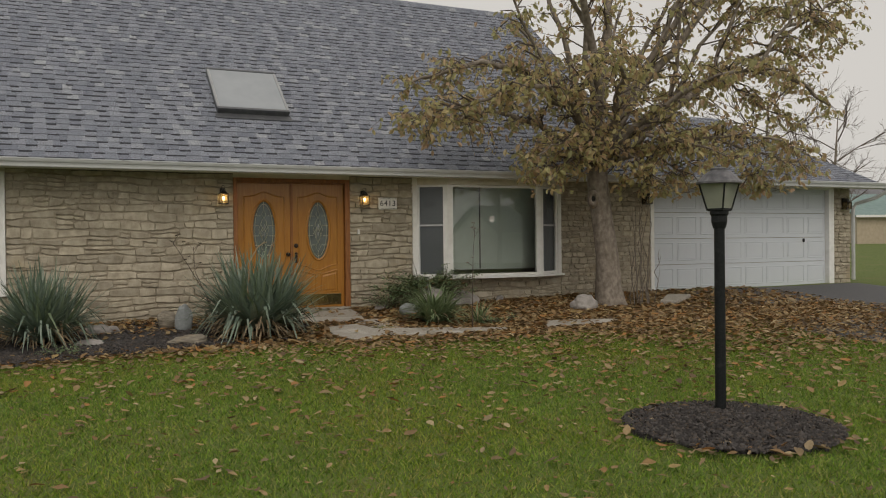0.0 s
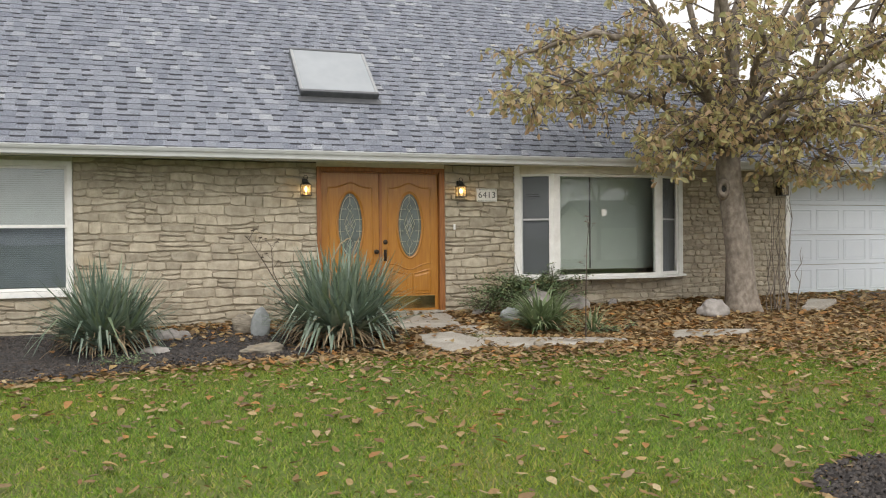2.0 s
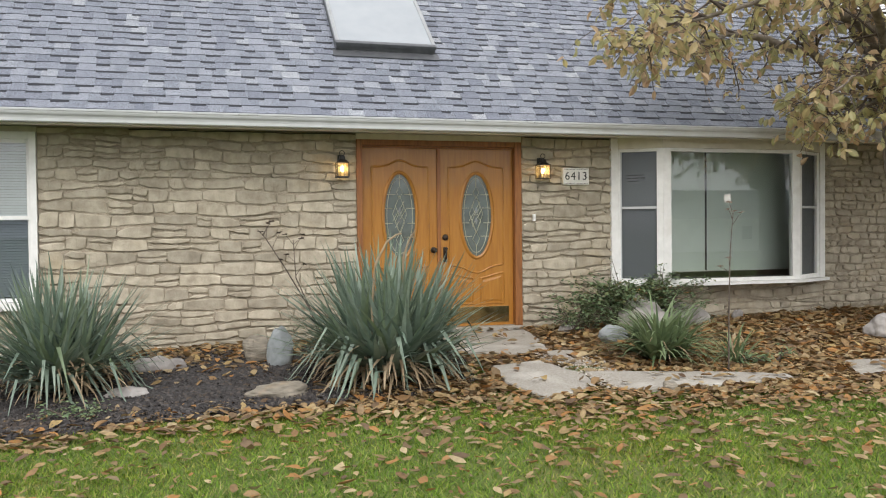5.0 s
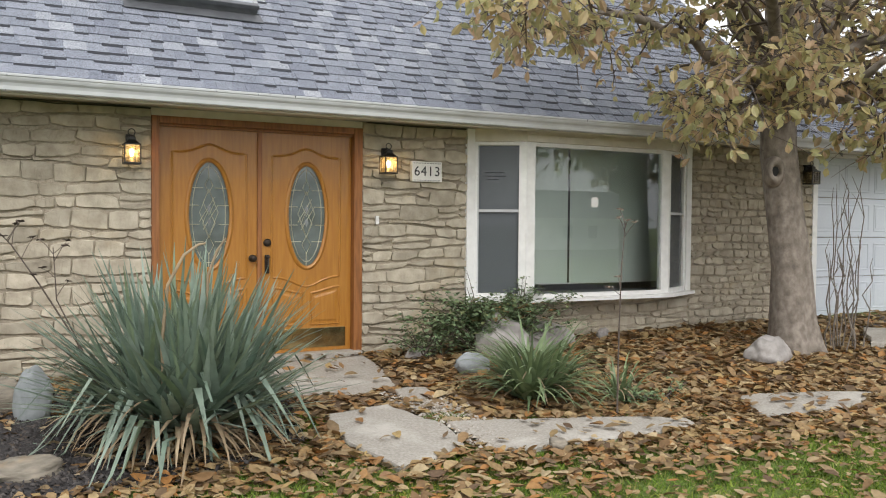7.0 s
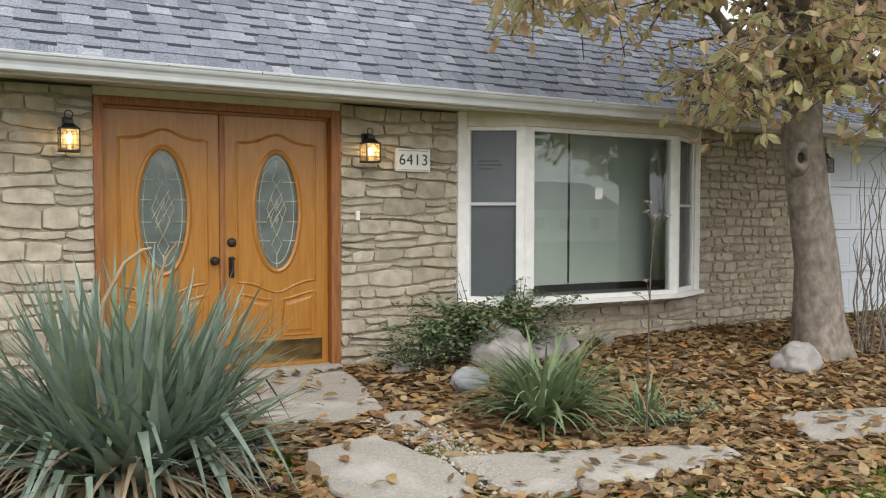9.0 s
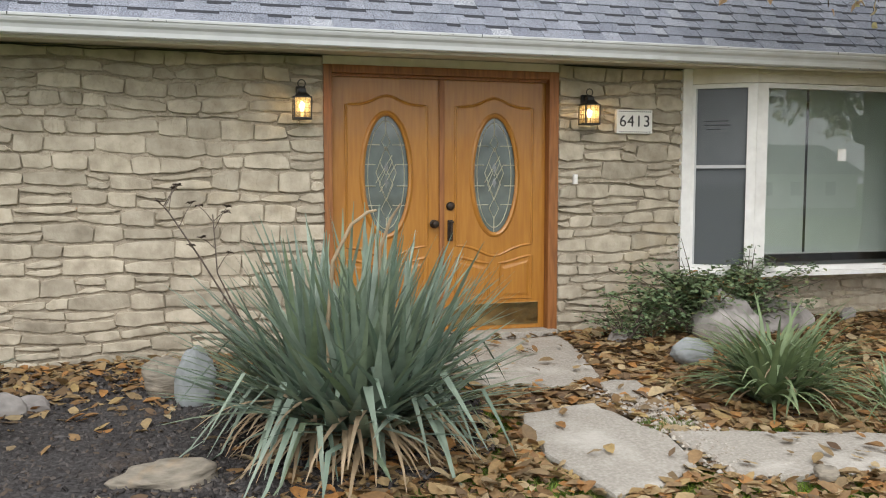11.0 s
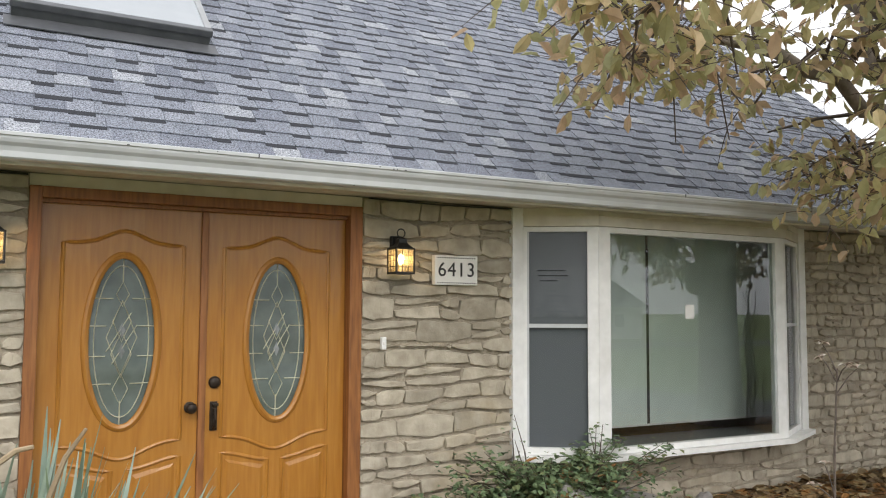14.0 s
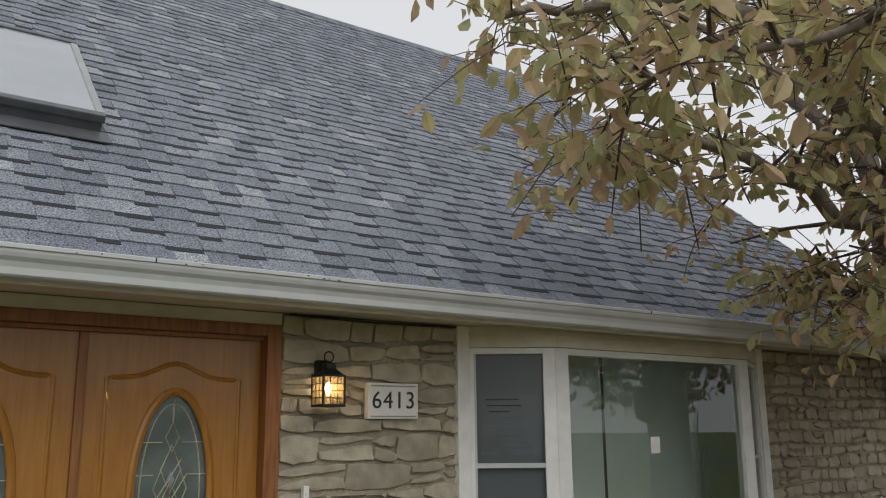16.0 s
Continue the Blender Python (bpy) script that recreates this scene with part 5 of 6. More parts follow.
def blade_plant(name, x, y, radius, length, width, count, mats, seed, label, category, stiff=True, dead=60, heads=5):
    rnd = random.Random(seed)
    z = gz(x, y) + 0.02
    P = thing(name, (x, y, z), label, category)
    crowns = [(x + radius * rnd.uniform(0.2, 1) * math.cos(a), y + radius * rnd.uniform(0.2, 1) * math.sin(a)) for a in [2 * math.pi * i / heads + rnd.uniform(-.3, .3) for i in range(heads)]] + [(x, y)]
    live, lf, pale, pf, dry, df = [], [], [], [], [], []
    for i in range(count):
        cx, cy = crowns[i % len(crowns)]
        out = math.atan2(cy - y, cx - x) if (cx, cy) != (x, y) else rnd.uniform(0, 6.28)
        f = rnd.random()
        az = out + rnd.gauss(0, 1.1) if rnd.random() < 0.7 else rnd.uniform(0, 6.28)
        rise = radians(86 - 74 * f ** 0.8) if stiff else radians(82 - 64 * f)
        L = length * rnd.uniform(0.72, 1.05) * (1 - 0.12 * f)
        droop = rnd.uniform(0.0, 0.15) + 0.28 * f if stiff else rnd.uniform(0.9, 1.9)
        kink = rnd.uniform(0.35, 0.6) if stiff and f > 0.5 and rnd.random() < 0.30 else None
        b = (cx + rnd.uniform(-.05, .05), cy + rnd.uniform(-.05, .05), z + (rnd.uniform(0.06, 0.2) if stiff else rnd.uniform(0.0, 0.05)))
        if kink and rnd.random() < 0.45:
            blade(pale, pf, b, az, max(rise, 0.35), L, width * 1.05, droop, kink)
        else:
            blade(live, lf, b, az, rise, L, width * rnd.uniform(0.8, 1.15), droop, kink)
    for i in range(dead):
        cx, cy = crowns[i % len(crowns)]
        az = rnd.uniform(0, 6.28)
        b = (cx + rnd.uniform(-.06, .06), cy + rnd.uniform(-.06, .06), z + rnd.uniform(0.10, 0.30))
        blade(dry, df, b, az, radians(rnd.uniform(-12, 18)), length * rnd.uniform(0.3, 0.66), width * 0.6, rnd.uniform(0.8, 1.7))
    for vs, nm, mat, lb in ((live, "blade", mats[0], ""), (pale, "bent_blade", mats[1], "bleached bent blade"), (dry, "dead_blade", DEAD, "dry tan dead blade")):
        per = 21
        for i, v in enumerate(vs):
            g = gz(v[0], v[1]) + 0.035
            if v[2] < g:
                vs[i] = Vector((v[0], v[1], g + 0.004 * (i % 5)))
        for i in range(0, min(len(vs), 300 * per), per):
            from_lists(nm, vs[i:i + per], BLADE_FACES, mat, P, lb, True)
        rest = vs[300 * per:]
        if rest:
            many = [tuple(per * k + q for q in f) for k in range(len(rest) // per) for f in BLADE_FACES]
            tagged(from_lists("blade_mass", rest, many, YUCCA_MASS, P, "", True), kind="stuff")
    return P


y2 = blade_plant("yucca", 2.80, 11.42, 0.37, 1.12, 0.066, 620, (YUCCA, YUCCA_PALE), 71, "large blue-green yucca with bent lower blades and a dead skirt", "yucca", True, 300, 9)
blade_plant("yucca", 0.17, 11.62, 0.28, 0.98, 0.052, 480, (YUCCA, YUCCA_PALE), 72, "blue-green yucca clump in the mulch before the window", "yucca", True, 170, 7)
blade_plant("strap_leaf_plant", 5.42, 11.32, 0.22, 0.80, 0.042, 230, (STRAP, YUCCA_PALE), 73, "green arching strap-leaved clump by the path", "garden plant", False, 25, 4)
blade_plant("strap_leaf_plant", 6.02, 11.02, 0.06, 0.5, 0.024, 30, (STRAP, YUCCA_PALE), 74, "small flattened strap-leaved tuft among leaves", "garden plant", False, 6, 2)

rs = random.Random(5)
st = thing("dry_flower_stalks", (2.55, 11.15, gz(2.55, 11.15)), "two dry tan flower stalks rising from the yucca", "dry stalk")
z = gz(2.6, 11.1)
part("stalk", tube([(2.66, 11.15, z), (2.63, 11.12, z + 0.7), (2.65, 11.05, z + 1.05), (2.74, 11.03, z + 1.23), (2.82, 11.02, z + 1.29), (2.86, 11.0, z + 1.30)], [0.012, 0.011, 0.010, 0.009, 0.008, 0.006], 6), DEAD, st)
part("stalk", tube([(2.92, 11.2, z), (2.90, 11.15, z + 0.75), (2.90, 11.12, z + 1.1), (2.95, 11.1, z + 1.25), (3.0, 11.08, z + 1.33)], [0.011, 0.010, 0.009, 0.008, 0.005], 6), DEAD, st)


# ---- shrubs and stems ----
def leaf_quad(verts, faces, p, d, up, length, width, cup=0.18):
    """A small pointed leaf with a folded midrib: four panels."""
    side = d.cross(up).normalized()
    nrm = side.cross(d).normalized()
    k = len(verts)
    verts.extend([p, p + d * length * 0.3 + side * width * 0.42 + nrm * cup * width, p + d * length * 0.65 + side * width * 0.5 + nrm * cup * width * 0.8,
                  p + d * length - nrm * cup * width, p + d * length * 0.65 - side * width * 0.5 + nrm * cup * width * 0.8,
                  p + d * length * 0.3 - side * width * 0.42 + nrm * cup * width, p + d * length * 0.5])
    faces.extend([(k, k + 1, k + 6), (k + 1, k + 2, k + 6), (k + 2, k + 3, k + 6), (k + 3, k + 4, k + 6), (k + 4, k + 5, k + 6), (k + 5, k, k + 6)])


def shrub(name, x, y, spread, height, stems, leaves, size, seed, label):
    rnd = random.Random(seed)
    z = gz(x, y)
    S = thing(name, (x, y, z), label, "shrub")
    wood, lv, lf = bmesh.new(), [], []
    for i in range(stems):
        az, r = rnd.uniform(0, 6.28), spread[0] * rnd.uniform(0.2, 1.0)
        tip = Vector((x + r * math.cos(az), min(WALL - 0.08, y + spread[1] * rnd.uniform(0.1, 1) * math.sin(az)), z + height * rnd.uniform(0.35, 1.0)))
        base = Vector((x + rnd.uniform(-.12, .12), y + rnd.uniform(-.08, .08), z - 0.02))
        mid = base.lerp(tip, 0.55) + Vector((0, 0, 0.12 * height))
        tube([base, mid, tip], [0.007, 0.005, 0.002], 5, wood)
        for k in range(leaves):
            f = rnd.uniform(0.3, 1.0)
            p = (base.lerp(mid, f * 2) if f < 0.5 else mid.lerp(tip, f * 2 - 1)) + Vector((rnd.gauss(0, .05), rnd.gauss(0, .04), rnd.gauss(0, .035)))
            a = rnd.uniform(0, 6.28)
            d = Vector((math.cos(a), math.sin(a), rnd.uniform(-0.5, 0.4))).normalized()
            leaf_quad(lv, lf, p, d, Vector((rnd.uniform(-.4, .4), rnd.uniform(-.4, .4), 1)).normalized(), size * rnd.uniform(0.6, 1.2), size * 0.6)
    tagged(part("stem_growth", wood, TWIG, S), kind="stuff")
    tagged(from_lists("foliage", lv, lf, SHRUB, S), kind="stuff")


shrub("shrub", 6.02, 13.0, (1.1, 0.36), 0.64, 70, 64, 0.056, 81, "low dark-green shrub under the bay window")
shrub("shrub", 5.38, 13.02, (0.5, 0.25), 0.40, 26, 32, 0.042, 82, "small spreading green shrub at the wall corner")
shrub("ground_weeds", 6.35, 10.95, (0.35, 0.25), 0.16, 14, 16, 0.045, 83, "low green weeds among fallen leaves")
shrub("ground_weeds", 0.35, 10.75, (0.25, 0.2), 0.14, 12, 16, 0.04, 84, "low green weeds at the bed edge")
shrub("climbing_sprig", 6.48, 13.05, (0.12, 0.1), 0.80, 5, 14, 0.045, 85, "green sprig standing before the window")


def stem_plant(name, pts, twigs, seed, label, pods=True):
    rnd = random.Random(seed)
    S = thing(name, pts[0], label, "dry stem")
    n = len(pts)
    part("stem", tube(pts, [0.008 - 0.005 * i / (n - 1) for i in range(n)], 6), TWIG, S)
    for i in range(twigs):
        f = rnd.uniform(0.5, 1.0) * (n - 1)
        k = min(int(f), n - 2)
        p = Vector(pts[k]).lerp(Vector(pts[k + 1]), f - k)
        a = rnd.uniform(0, 6.28)
        q = p + Vector((math.cos(a) * 0.08, math.sin(a) * 0.08, rnd.uniform(0.03, 0.14)))
        part("twig", tube([p, p.lerp(q, 0.6) + Vector((0, 0, 0.01)), q], [0.003, 0.0025, 0.0015], 5), TWIG, S)
        if pods:
            v, fc = [], []
            for j in range(5):
                aa = rnd.uniform(0, 6.28)
                leaf_quad(v, fc, q, Vector((math.cos(aa), math.sin(aa), rnd.uniform(0, .8))).normalized(), Vector((0, 0, 1)), 0.035, 0.02, 0.4)
            from_lists("pod", v, fc, PODS, S, "dry open seed pod")


PODS = island_ramp("dry_pod", [(0.5, 0.44, 0.36), (0.30, 0.22, 0.16), (0.62, 0.58, 0.52)], 0.8, 20)
PODS_DARK = island_ramp("dark_seed_head", [(0.07, 0.05, 0.04), (0.12, 0.09, 0.07)], 0.85, 20)
z = gz(5.78, 10.73)
stem_plant("seed_stem", [(5.76, 10.73, z), (5.765, 10.73, z + 0.6), (5.78, 10.73, z + 1.1), (5.81, 10.73, z + 1.42)], 6, 91, "tall thin dry stem with pale seed pods")
PODS = PODS_DARK
z = gz(2.3, 12.2)
stem_plant("bare_rose_stem", [(2.42, 12.1, z), (2.25, 12.1, z + 0.55), (2.02, 12.1, z + 0.95), (1.85, 12.1, z + 1.22), (1.78, 12.1, z + 1.30)], 6, 92, "bare thin stem with dark seed heads beside the yucca")
stem_plant("bare_rose_stem", [(2.45, 12.1, z), (2.28, 12.15, z + 0.5), (2.12, 12.1, z + 0.85), (2.1, 12.1, z + 1.2)], 5, 93, "bare thin stem with dark seed heads beside the yucca")
rs = random.Random(17)
SHOOT = material("shoot_bark", [(0.13, 0.11, 0.09), (0.22, 0.19, 0.16)], 0.9, 30, 0.3)
for i in range(13):
    bx, by = 9.62 + rs.uniform(-.18, .28), 11.75 + rs.uniform(-.15, .15)
    z, h = gz(bx, by), rs.uniform(0.8, 1.9)
    lean = rs.uniform(-.12, .12)
    s = thing("sucker_shoot", (bx, by, z), "thin bare sucker shoot beside the tree trunk", "shoot", "sucker shoots at the trunk")
    pts = [(bx, by, z - .03)] + [(bx + lean * f + rs.gauss(0, .022), by + rs.gauss(0, .03), z + h * f) for f in (0.15, 0.3, 0.45, 0.6, 0.75, 0.9)] + [(bx + lean * 1.2, by, z + h)]
    part("stem", tube(pts, [0.0085, 0.008, 0.0075, 0.007, 0.006, 0.005, 0.004, 0.002], 6), SHOOT, s)
    for f in (3, 5):
        p = Vector(pts[f])
        q = p + Vector((rs.uniform(-.16, .16), rs.uniform(-.1, .1), rs.uniform(.12, .28)))
        part("twig", tube([p, p.lerp(q, .5) + Vector((.01, 0, .02)), q], [0.004, 0.003, 0.0015], 5), SHOOT, s)


# climbing vine on the window trim, cable along the top of the wall
shrub("climbing_vine", 6.0, 13.36, (0.06, 0.03), 1.0, 4, 9, 0.034, 86, "thin green vine climbing the white window trim")
cb = thing("cable", (2.0, WALL - 0.04, 2.81), "thin black cable tacked along the top of the wall", "cable")
part("cable_run", tube([(0.6 + 0.18 * i, WALL - 0.046 - 0.004 * math.sin(3 * i), 2.812 + 0.010 * math.sin(1.9 * i) * math.cos(0.7 * i)) for i in range(14)], 0.005, 6), BLACK, cb)
part("cable_run", tube([(4.92 + 0.11 * i, WALL - 0.046, 2.822 - 0.010 * math.sin(0.31 * i)) for i in range(11)], 0.005, 6), BLACK, cb)


# ---- the tree ----
def big_tree():
    rnd = random.Random(2024)
    z = gz(9.05, 11.95)
    T = thing("magnolia_tree", (9.05, 11.95, z), "spreading magnolia with browning autumn leaves and a smooth grey trunk", "tree")
    trunk = bmesh.new()
    path = [(9.12, 11.93, z - 0.1), (9.10, 11.94, z + 0.08), (9.07, 11.95, z + 0.35), (9.04, 11.97, z + 0.9), (8.98, 12.02, z + 1.5), (8.92, 12.06, z + 2.1), (8.92, 12.06, z + 2.55)]
    tube(path, [0.32, 0.27, 0.225, 0.195, 0.18, 0.178, 0.17], 20, trunk)
    for v in trunk.verts:
        a = math.atan2(v.co.y - 11.95, v.co.x - 9.05)
        low = max(0, 1 - (v.co.z - z) / 0.7)
        s = 1 + (0.10 + 0.16 * low) * noise.noise(Vector((math.cos(a) * 1.6, math.sin(a) * 1.6, v.co.z * 0.8)))
        v.co.x, v.co.y = 9.05 + (v.co.x - 9.05) * s, 11.95 + (v.co.y - 11.95) * s
    for f in trunk.faces:
        f.smooth = True
    tr = part("trunk", trunk, BARK, T, "smooth grey-brown trunk with a healed knot")
    # healed knot with a hollow
    kb = bmesh.new()
    kc = Vector((8.745, 11.94, 2.42))
    kd = Vector((-0.62, -0.78, 0.05)).normalized()
    ku = Vector((0, 0, 1))
    ks = kd.cross(ku).normalized()
    ringset = []
    for r, h in ((0.14, -0.10), (0.115, 0.02), (0.095, 0.06), (0.07, 0.065), (0.045, 0.04), (0.035, -0.03)):
        ringset.append([kb.verts.new(kc + kd * h + (ks * math.cos(2 * math.pi * i / 16) * 0.8 + ku * math.sin(2 * math.pi * i / 16) * 1.25) * r) for i in range(16)])
    for a, b in zip(ringset, ringset[1:]):
        for i in range(16):
            kb.faces.new((a[i], a[(i + 1) % 16], b[(i + 1) % 16], b[i]))
    kb.faces.new(ringset[-1])
    bmesh.ops.recalc_face_normals(kb, faces=kb.faces)
    for f in kb.faces:
        f.smooth = True
    part("knot", kb, BARK, T, "swollen healed branch scar")
    hole = lathe([(0.034, 0), (0.03, 0.004)], (0, 0, 0), 12)
    for v in hole.verts:
        c = v.co.copy()
        v.co = kc + ks * c.x + ku * c.y * 1.5 + kd * (c.z + 0.0)
    part("hollow", hole, DARK_EDGE, T, "dark hollow in the knot")
    # limbs: way points and start radius
    f0 = (8.92, 12.06, z + 2.4)
    limbs = [
        ([f0, (8.5, 11.9, 3.7), (7.9, 11.8, 4.15), (7.3, 11.9, 4.5), (6.7, 12.1, 4.6), (6.1, 12.2, 4.45), (5.45, 12.25, 4.2)], 0.11),
        ([f0, (8.4, 11.6, 3.5), (7.8, 11.2, 3.95), (7.2, 11.0, 4.1), (6.7, 10.9, 4.05), (6.3, 10.9, 3.9)], 0.085),
        ([f0, (8.7, 11.7, 4.2), (8.2, 11.2, 5.2), (7.5, 10.8, 6.2), (6.8, 10.6, 7.0)], 0.12),
        ([f0, (9.0, 12.1, 4.4), (9.15, 12.0, 5.8), (9.1, 11.9, 7.2), (9.2, 11.8, 8.4)], 0.13),
        ([f0, (9.4, 12.0, 3.55), (10.2, 11.8, 3.95), (11.0, 11.6, 4.45), (11.9, 11.4, 4.75), (12.8, 11.3, 4.6), (13.6, 11.2, 4.2)], 0.14),
        ([f0, (9.4, 11.7, 4.2), (10.2, 11.1, 5.3), (10.9, 10.6, 6.4), (11.5, 10.3, 7.4)], 0.11),
        ([f0, (9.3, 11.5, 3.6), (9.7, 10.8, 4.1), (10.2, 10.1, 4.4), (10.7, 9.5, 4.3)], 0.085),
        ([f0, (8.8, 11.5, 3.6), (8.4, 10.7, 4.1), (7.9, 10.0, 4.4), (7.5, 9.5, 4.3)], 0.08),
        ([f0, (9.3, 12.5, 4.2), (9.9, 13.0, 5.3), (10.6, 13.5, 6.3)], 0.10),
        ([f0, (8.7, 12.4, 4.0), (8.2, 12.7, 4.9), (7.6, 12.9, 5.7)], 0.085),
        ([f0, (9.5, 11.9, 4.3), (10.4, 11.7, 5.6), (11.6, 11.5, 6.6), (12.7, 11.4, 7.2)], 0.10),
        ([f0, (9.5, 11.9, 3.2), (10.3, 11.6, 3.35), (11.2, 11.3, 3.45), (12.0, 11.1, 3.2), (12.7, 11.0, 2.95)], 0.07),
        ([f0, (8.3, 12.0, 3.45), (7.5, 12.2, 3.75), (6.9, 12.35, 3.85), (6.4, 12.4, 3.75), (6.1, 12.4, 3.6)], 0.075),
        ([f0, (8.5, 11.6, 3.2), (8.0, 11.2, 3.3), (7.4, 11.0, 3.2), (7.0, 10.9, 3.0)], 0.055),
        ([f0, (9.1, 11.5, 3.3), (9.3, 10.9, 3.4), (9.6, 10.3, 3.2), (9.9, 9.9, 2.95)], 0.06),
        ([f0, (9.6, 11.5, 3.3), (10.4, 10.9, 3.5), (11.2, 10.4, 3.4), (11.8, 10.1, 3.1)], 0.065),
        ([f0, (8.5, 12.2, 3.1), (8.2, 12.4, 3.1), (7.9, 12.5, 3.0)], 0.045),
        ([f0, (8.35, 11.5, 4.7), (7.7, 11.1, 6.0), (7.1, 10.9, 7.3)], 0.075),
        ([f0, (8.65, 12.4, 4.8), (8.3, 12.8, 6.4), (7.9, 13.1, 7.9)], 0.08),
        ([f0, (9.5, 11.4, 4.6), (9.9, 10.8, 6.0), (10.1, 10.3, 7.4)], 0.08),
        ([f0, (9.8, 12.3, 4.6), (10.8, 12.5, 6.0), (11.5, 12.7, 7.2)], 0.075),
        ([(11.0, 11.6, 4.45), (11.4, 11.5, 5.5), (11.8, 11.4, 6.7), (12.0, 11.3, 7.6)], 0.045),
        ([(11.9, 11.4, 4.75), (12.6, 11.3, 5.6), (13.3, 11.2, 6.4), (13.9, 11.1, 7.0)], 0.04),
        ([(10.2, 11.8, 3.95), (10.35, 11.7, 5.2), (10.4, 11.6, 6.8), (10.5, 11.5, 8.0)], 0.05),
        ([(7.9, 11.8, 4.15), (7.4, 11.7, 5.0), (6.8, 11.6, 5.8), (6.3, 11.5, 6.4)], 0.04),
        ([(12.2, 12.1, 6.2), (12.9, 12.3, 7.2), (13.8, 12.5, 8.0), (14.7, 12.6, 8.6)], 0.04),
        ([(13.2, 12.2, 5.4), (14.1, 12.1, 6.1), (14.9, 12.0, 6.6), (15.6, 11.9, 6.8)], 0.04),
        ([(11.6, 11.5, 6.6), (12.2, 11.8, 7.5), (12.8, 12.0, 8.3), (13.4, 12.1, 9.0)], 0.04),
        ([(12.6, 11.3, 5.6), (13.4, 11.6, 5.9), (14.2, 11.8, 5.8), (14.9, 11.9, 5.5)], 0.035),
        ([(10.2, 11.8, 3.95), (11.2, 12.0, 5.2), (12.2, 12.1, 6.2), (13.2, 12.2, 6.9), (14.0, 12.2, 7.2)], 0.05),
        ([(10.4, 11.7, 5.6), (11.0, 11.8, 6.6), (11.5, 11.9, 7.6), (11.9, 12.0, 8.6)], 0.045),
        ([(9.15, 12.0, 5.8), (9.8, 12.2, 6.9), (10.2, 12.4, 7.9), (10.6, 12.5, 8.9)], 0.05),
        ([(12.0, 12.3, 4.9), (12.8, 12.6, 5.9), (13.6, 12.8, 6.4), (14.4, 12.9, 6.5)], 0.035),
        ([(11.0, 11.6, 4.45), (11.8, 11.9, 4.6), (12.6, 12.0, 4.3), (13.4, 12.1, 4.0)], 0.04),
        ([(8.5, 11.6, 3.2), (8.0, 11.6, 2.98), (7.5, 11.5, 2.78)], 0.03),
        ([(9.1, 11.5, 3.3), (9.2, 11.2, 2.9), (9.3, 11.0, 2.6)], 0.03),
        ([(9.6, 11.5, 3.3), (10.0, 11.3, 2.9), (10.2, 11.2, 2.5)], 0.03),
        ([(11.2, 11.3, 3.45), (11.6, 11.2, 2.9), (11.8, 11.1, 2.6)], 0.025),
        ([(6.7, 10.9, 4.05), (6.0, 11.2, 3.75), (5.5, 11.4, 3.6), (5.2, 11.4, 3.45)], 0.03),
        ([f0, (9.8, 12.2, 3.6), (10.9, 12.3, 4.2), (12.0, 12.3, 4.9), (13.2, 12.2, 5.4), (14.0, 12.1, 5.3)], 0.09),
    ]
    verts, faces = [], []

    def leaves_on(a, b, count):
        for _ in range(count):
            p = a.lerp(b, rnd.uniform(0.15, 1.05)) + Vector((rnd.gauss(0, .03), rnd.gauss(0, .03), rnd.gauss(0, .02)))
            az = rnd.uniform(0, 6.28)
            d = Vector((math.cos(az) * 0.75, math.sin(az) * 0.75, rnd.uniform(-1.7, 0.15))).normalized()
            up = Vector((rnd.uniform(-1, 1), rnd.uniform(-1, 1), 0.6)).normalized()
            L = rnd.uniform(0.08, 0.145)
            leaf_quad(verts, faces, p, d, up, L, L * rnd.uniform(0.42, 0.56), rnd.uniform(0.05, 0.35))

    twigs = bmesh.new()
    for pts, r0 in limbs:
        pv = [Vector(p) for p in pts]
        # finer, slightly crooked path
        fine = []
        for i in range(len(pv) - 1):
            for k in range(3):
                q = pv[i].lerp(pv[i + 1], k / 3)
                fine.append(q + (Vector((rnd.gauss(0, .035), rnd.gauss(0, .035), rnd.gauss(0, .035))) if i or k else Vector((0, 0, 0))))
        fine.append(pv[-1])
        n = len(fine)
        lb = tube(fine, [r0 * (1 - 0.82 * (i / (n - 1)) ** 0.8) for i in range(n)], 10)
        for f in lb.faces:
            f.smooth = True
        part("limb", lb, BARK, T)
        for i in range(2, n):
            thin = i / (n - 1)
            for rep in range((3 if fine[i].z < 4.6 or fine[i].x > 10.5 else 2) if thin > 0.3 else 1):
                a = fine[i].lerp(fine[i - 1], rnd.random())
                fwd = (fine[i] - fine[i - 1]).normalized()
                az = rnd.uniform(0, 6.28)
                d = (fwd * rnd.uniform(0.2, 0.9) + Vector((math.cos(az), math.sin(az), rnd.uniform(-0.45, 0.75)))).normalized()
                L = rnd.uniform(0.45, 1.0) * (1.12 - 0.55 * thin)
                b = a + d * L * 0.5 + Vector((0, 0, 0.04))
                c = a + d * L + Vector((0, 0, rnd.uniform(-0.28, 0.05)))
                floor_z = 2.75 if 7.9 < c.x < 9.2 else 2.4
                if c.z < floor_z and c.y < 12.9:
                    c.z = floor_z + rnd.uniform(0, 0.3)
                low = roof_z(c.y) + 0.25 if c.x < XR and c.y > 12.6 else -9
                if c.z < low or (a.y > 12.7 and a.z < roof_z(a.y) + 0.1 and a.x < XR):
                    continue
                rb = 0.006 + 0.016 * (1 - thin)
                tube([a, b, c], [rb, rb * 0.7, rb * 0.4], 5, twigs)
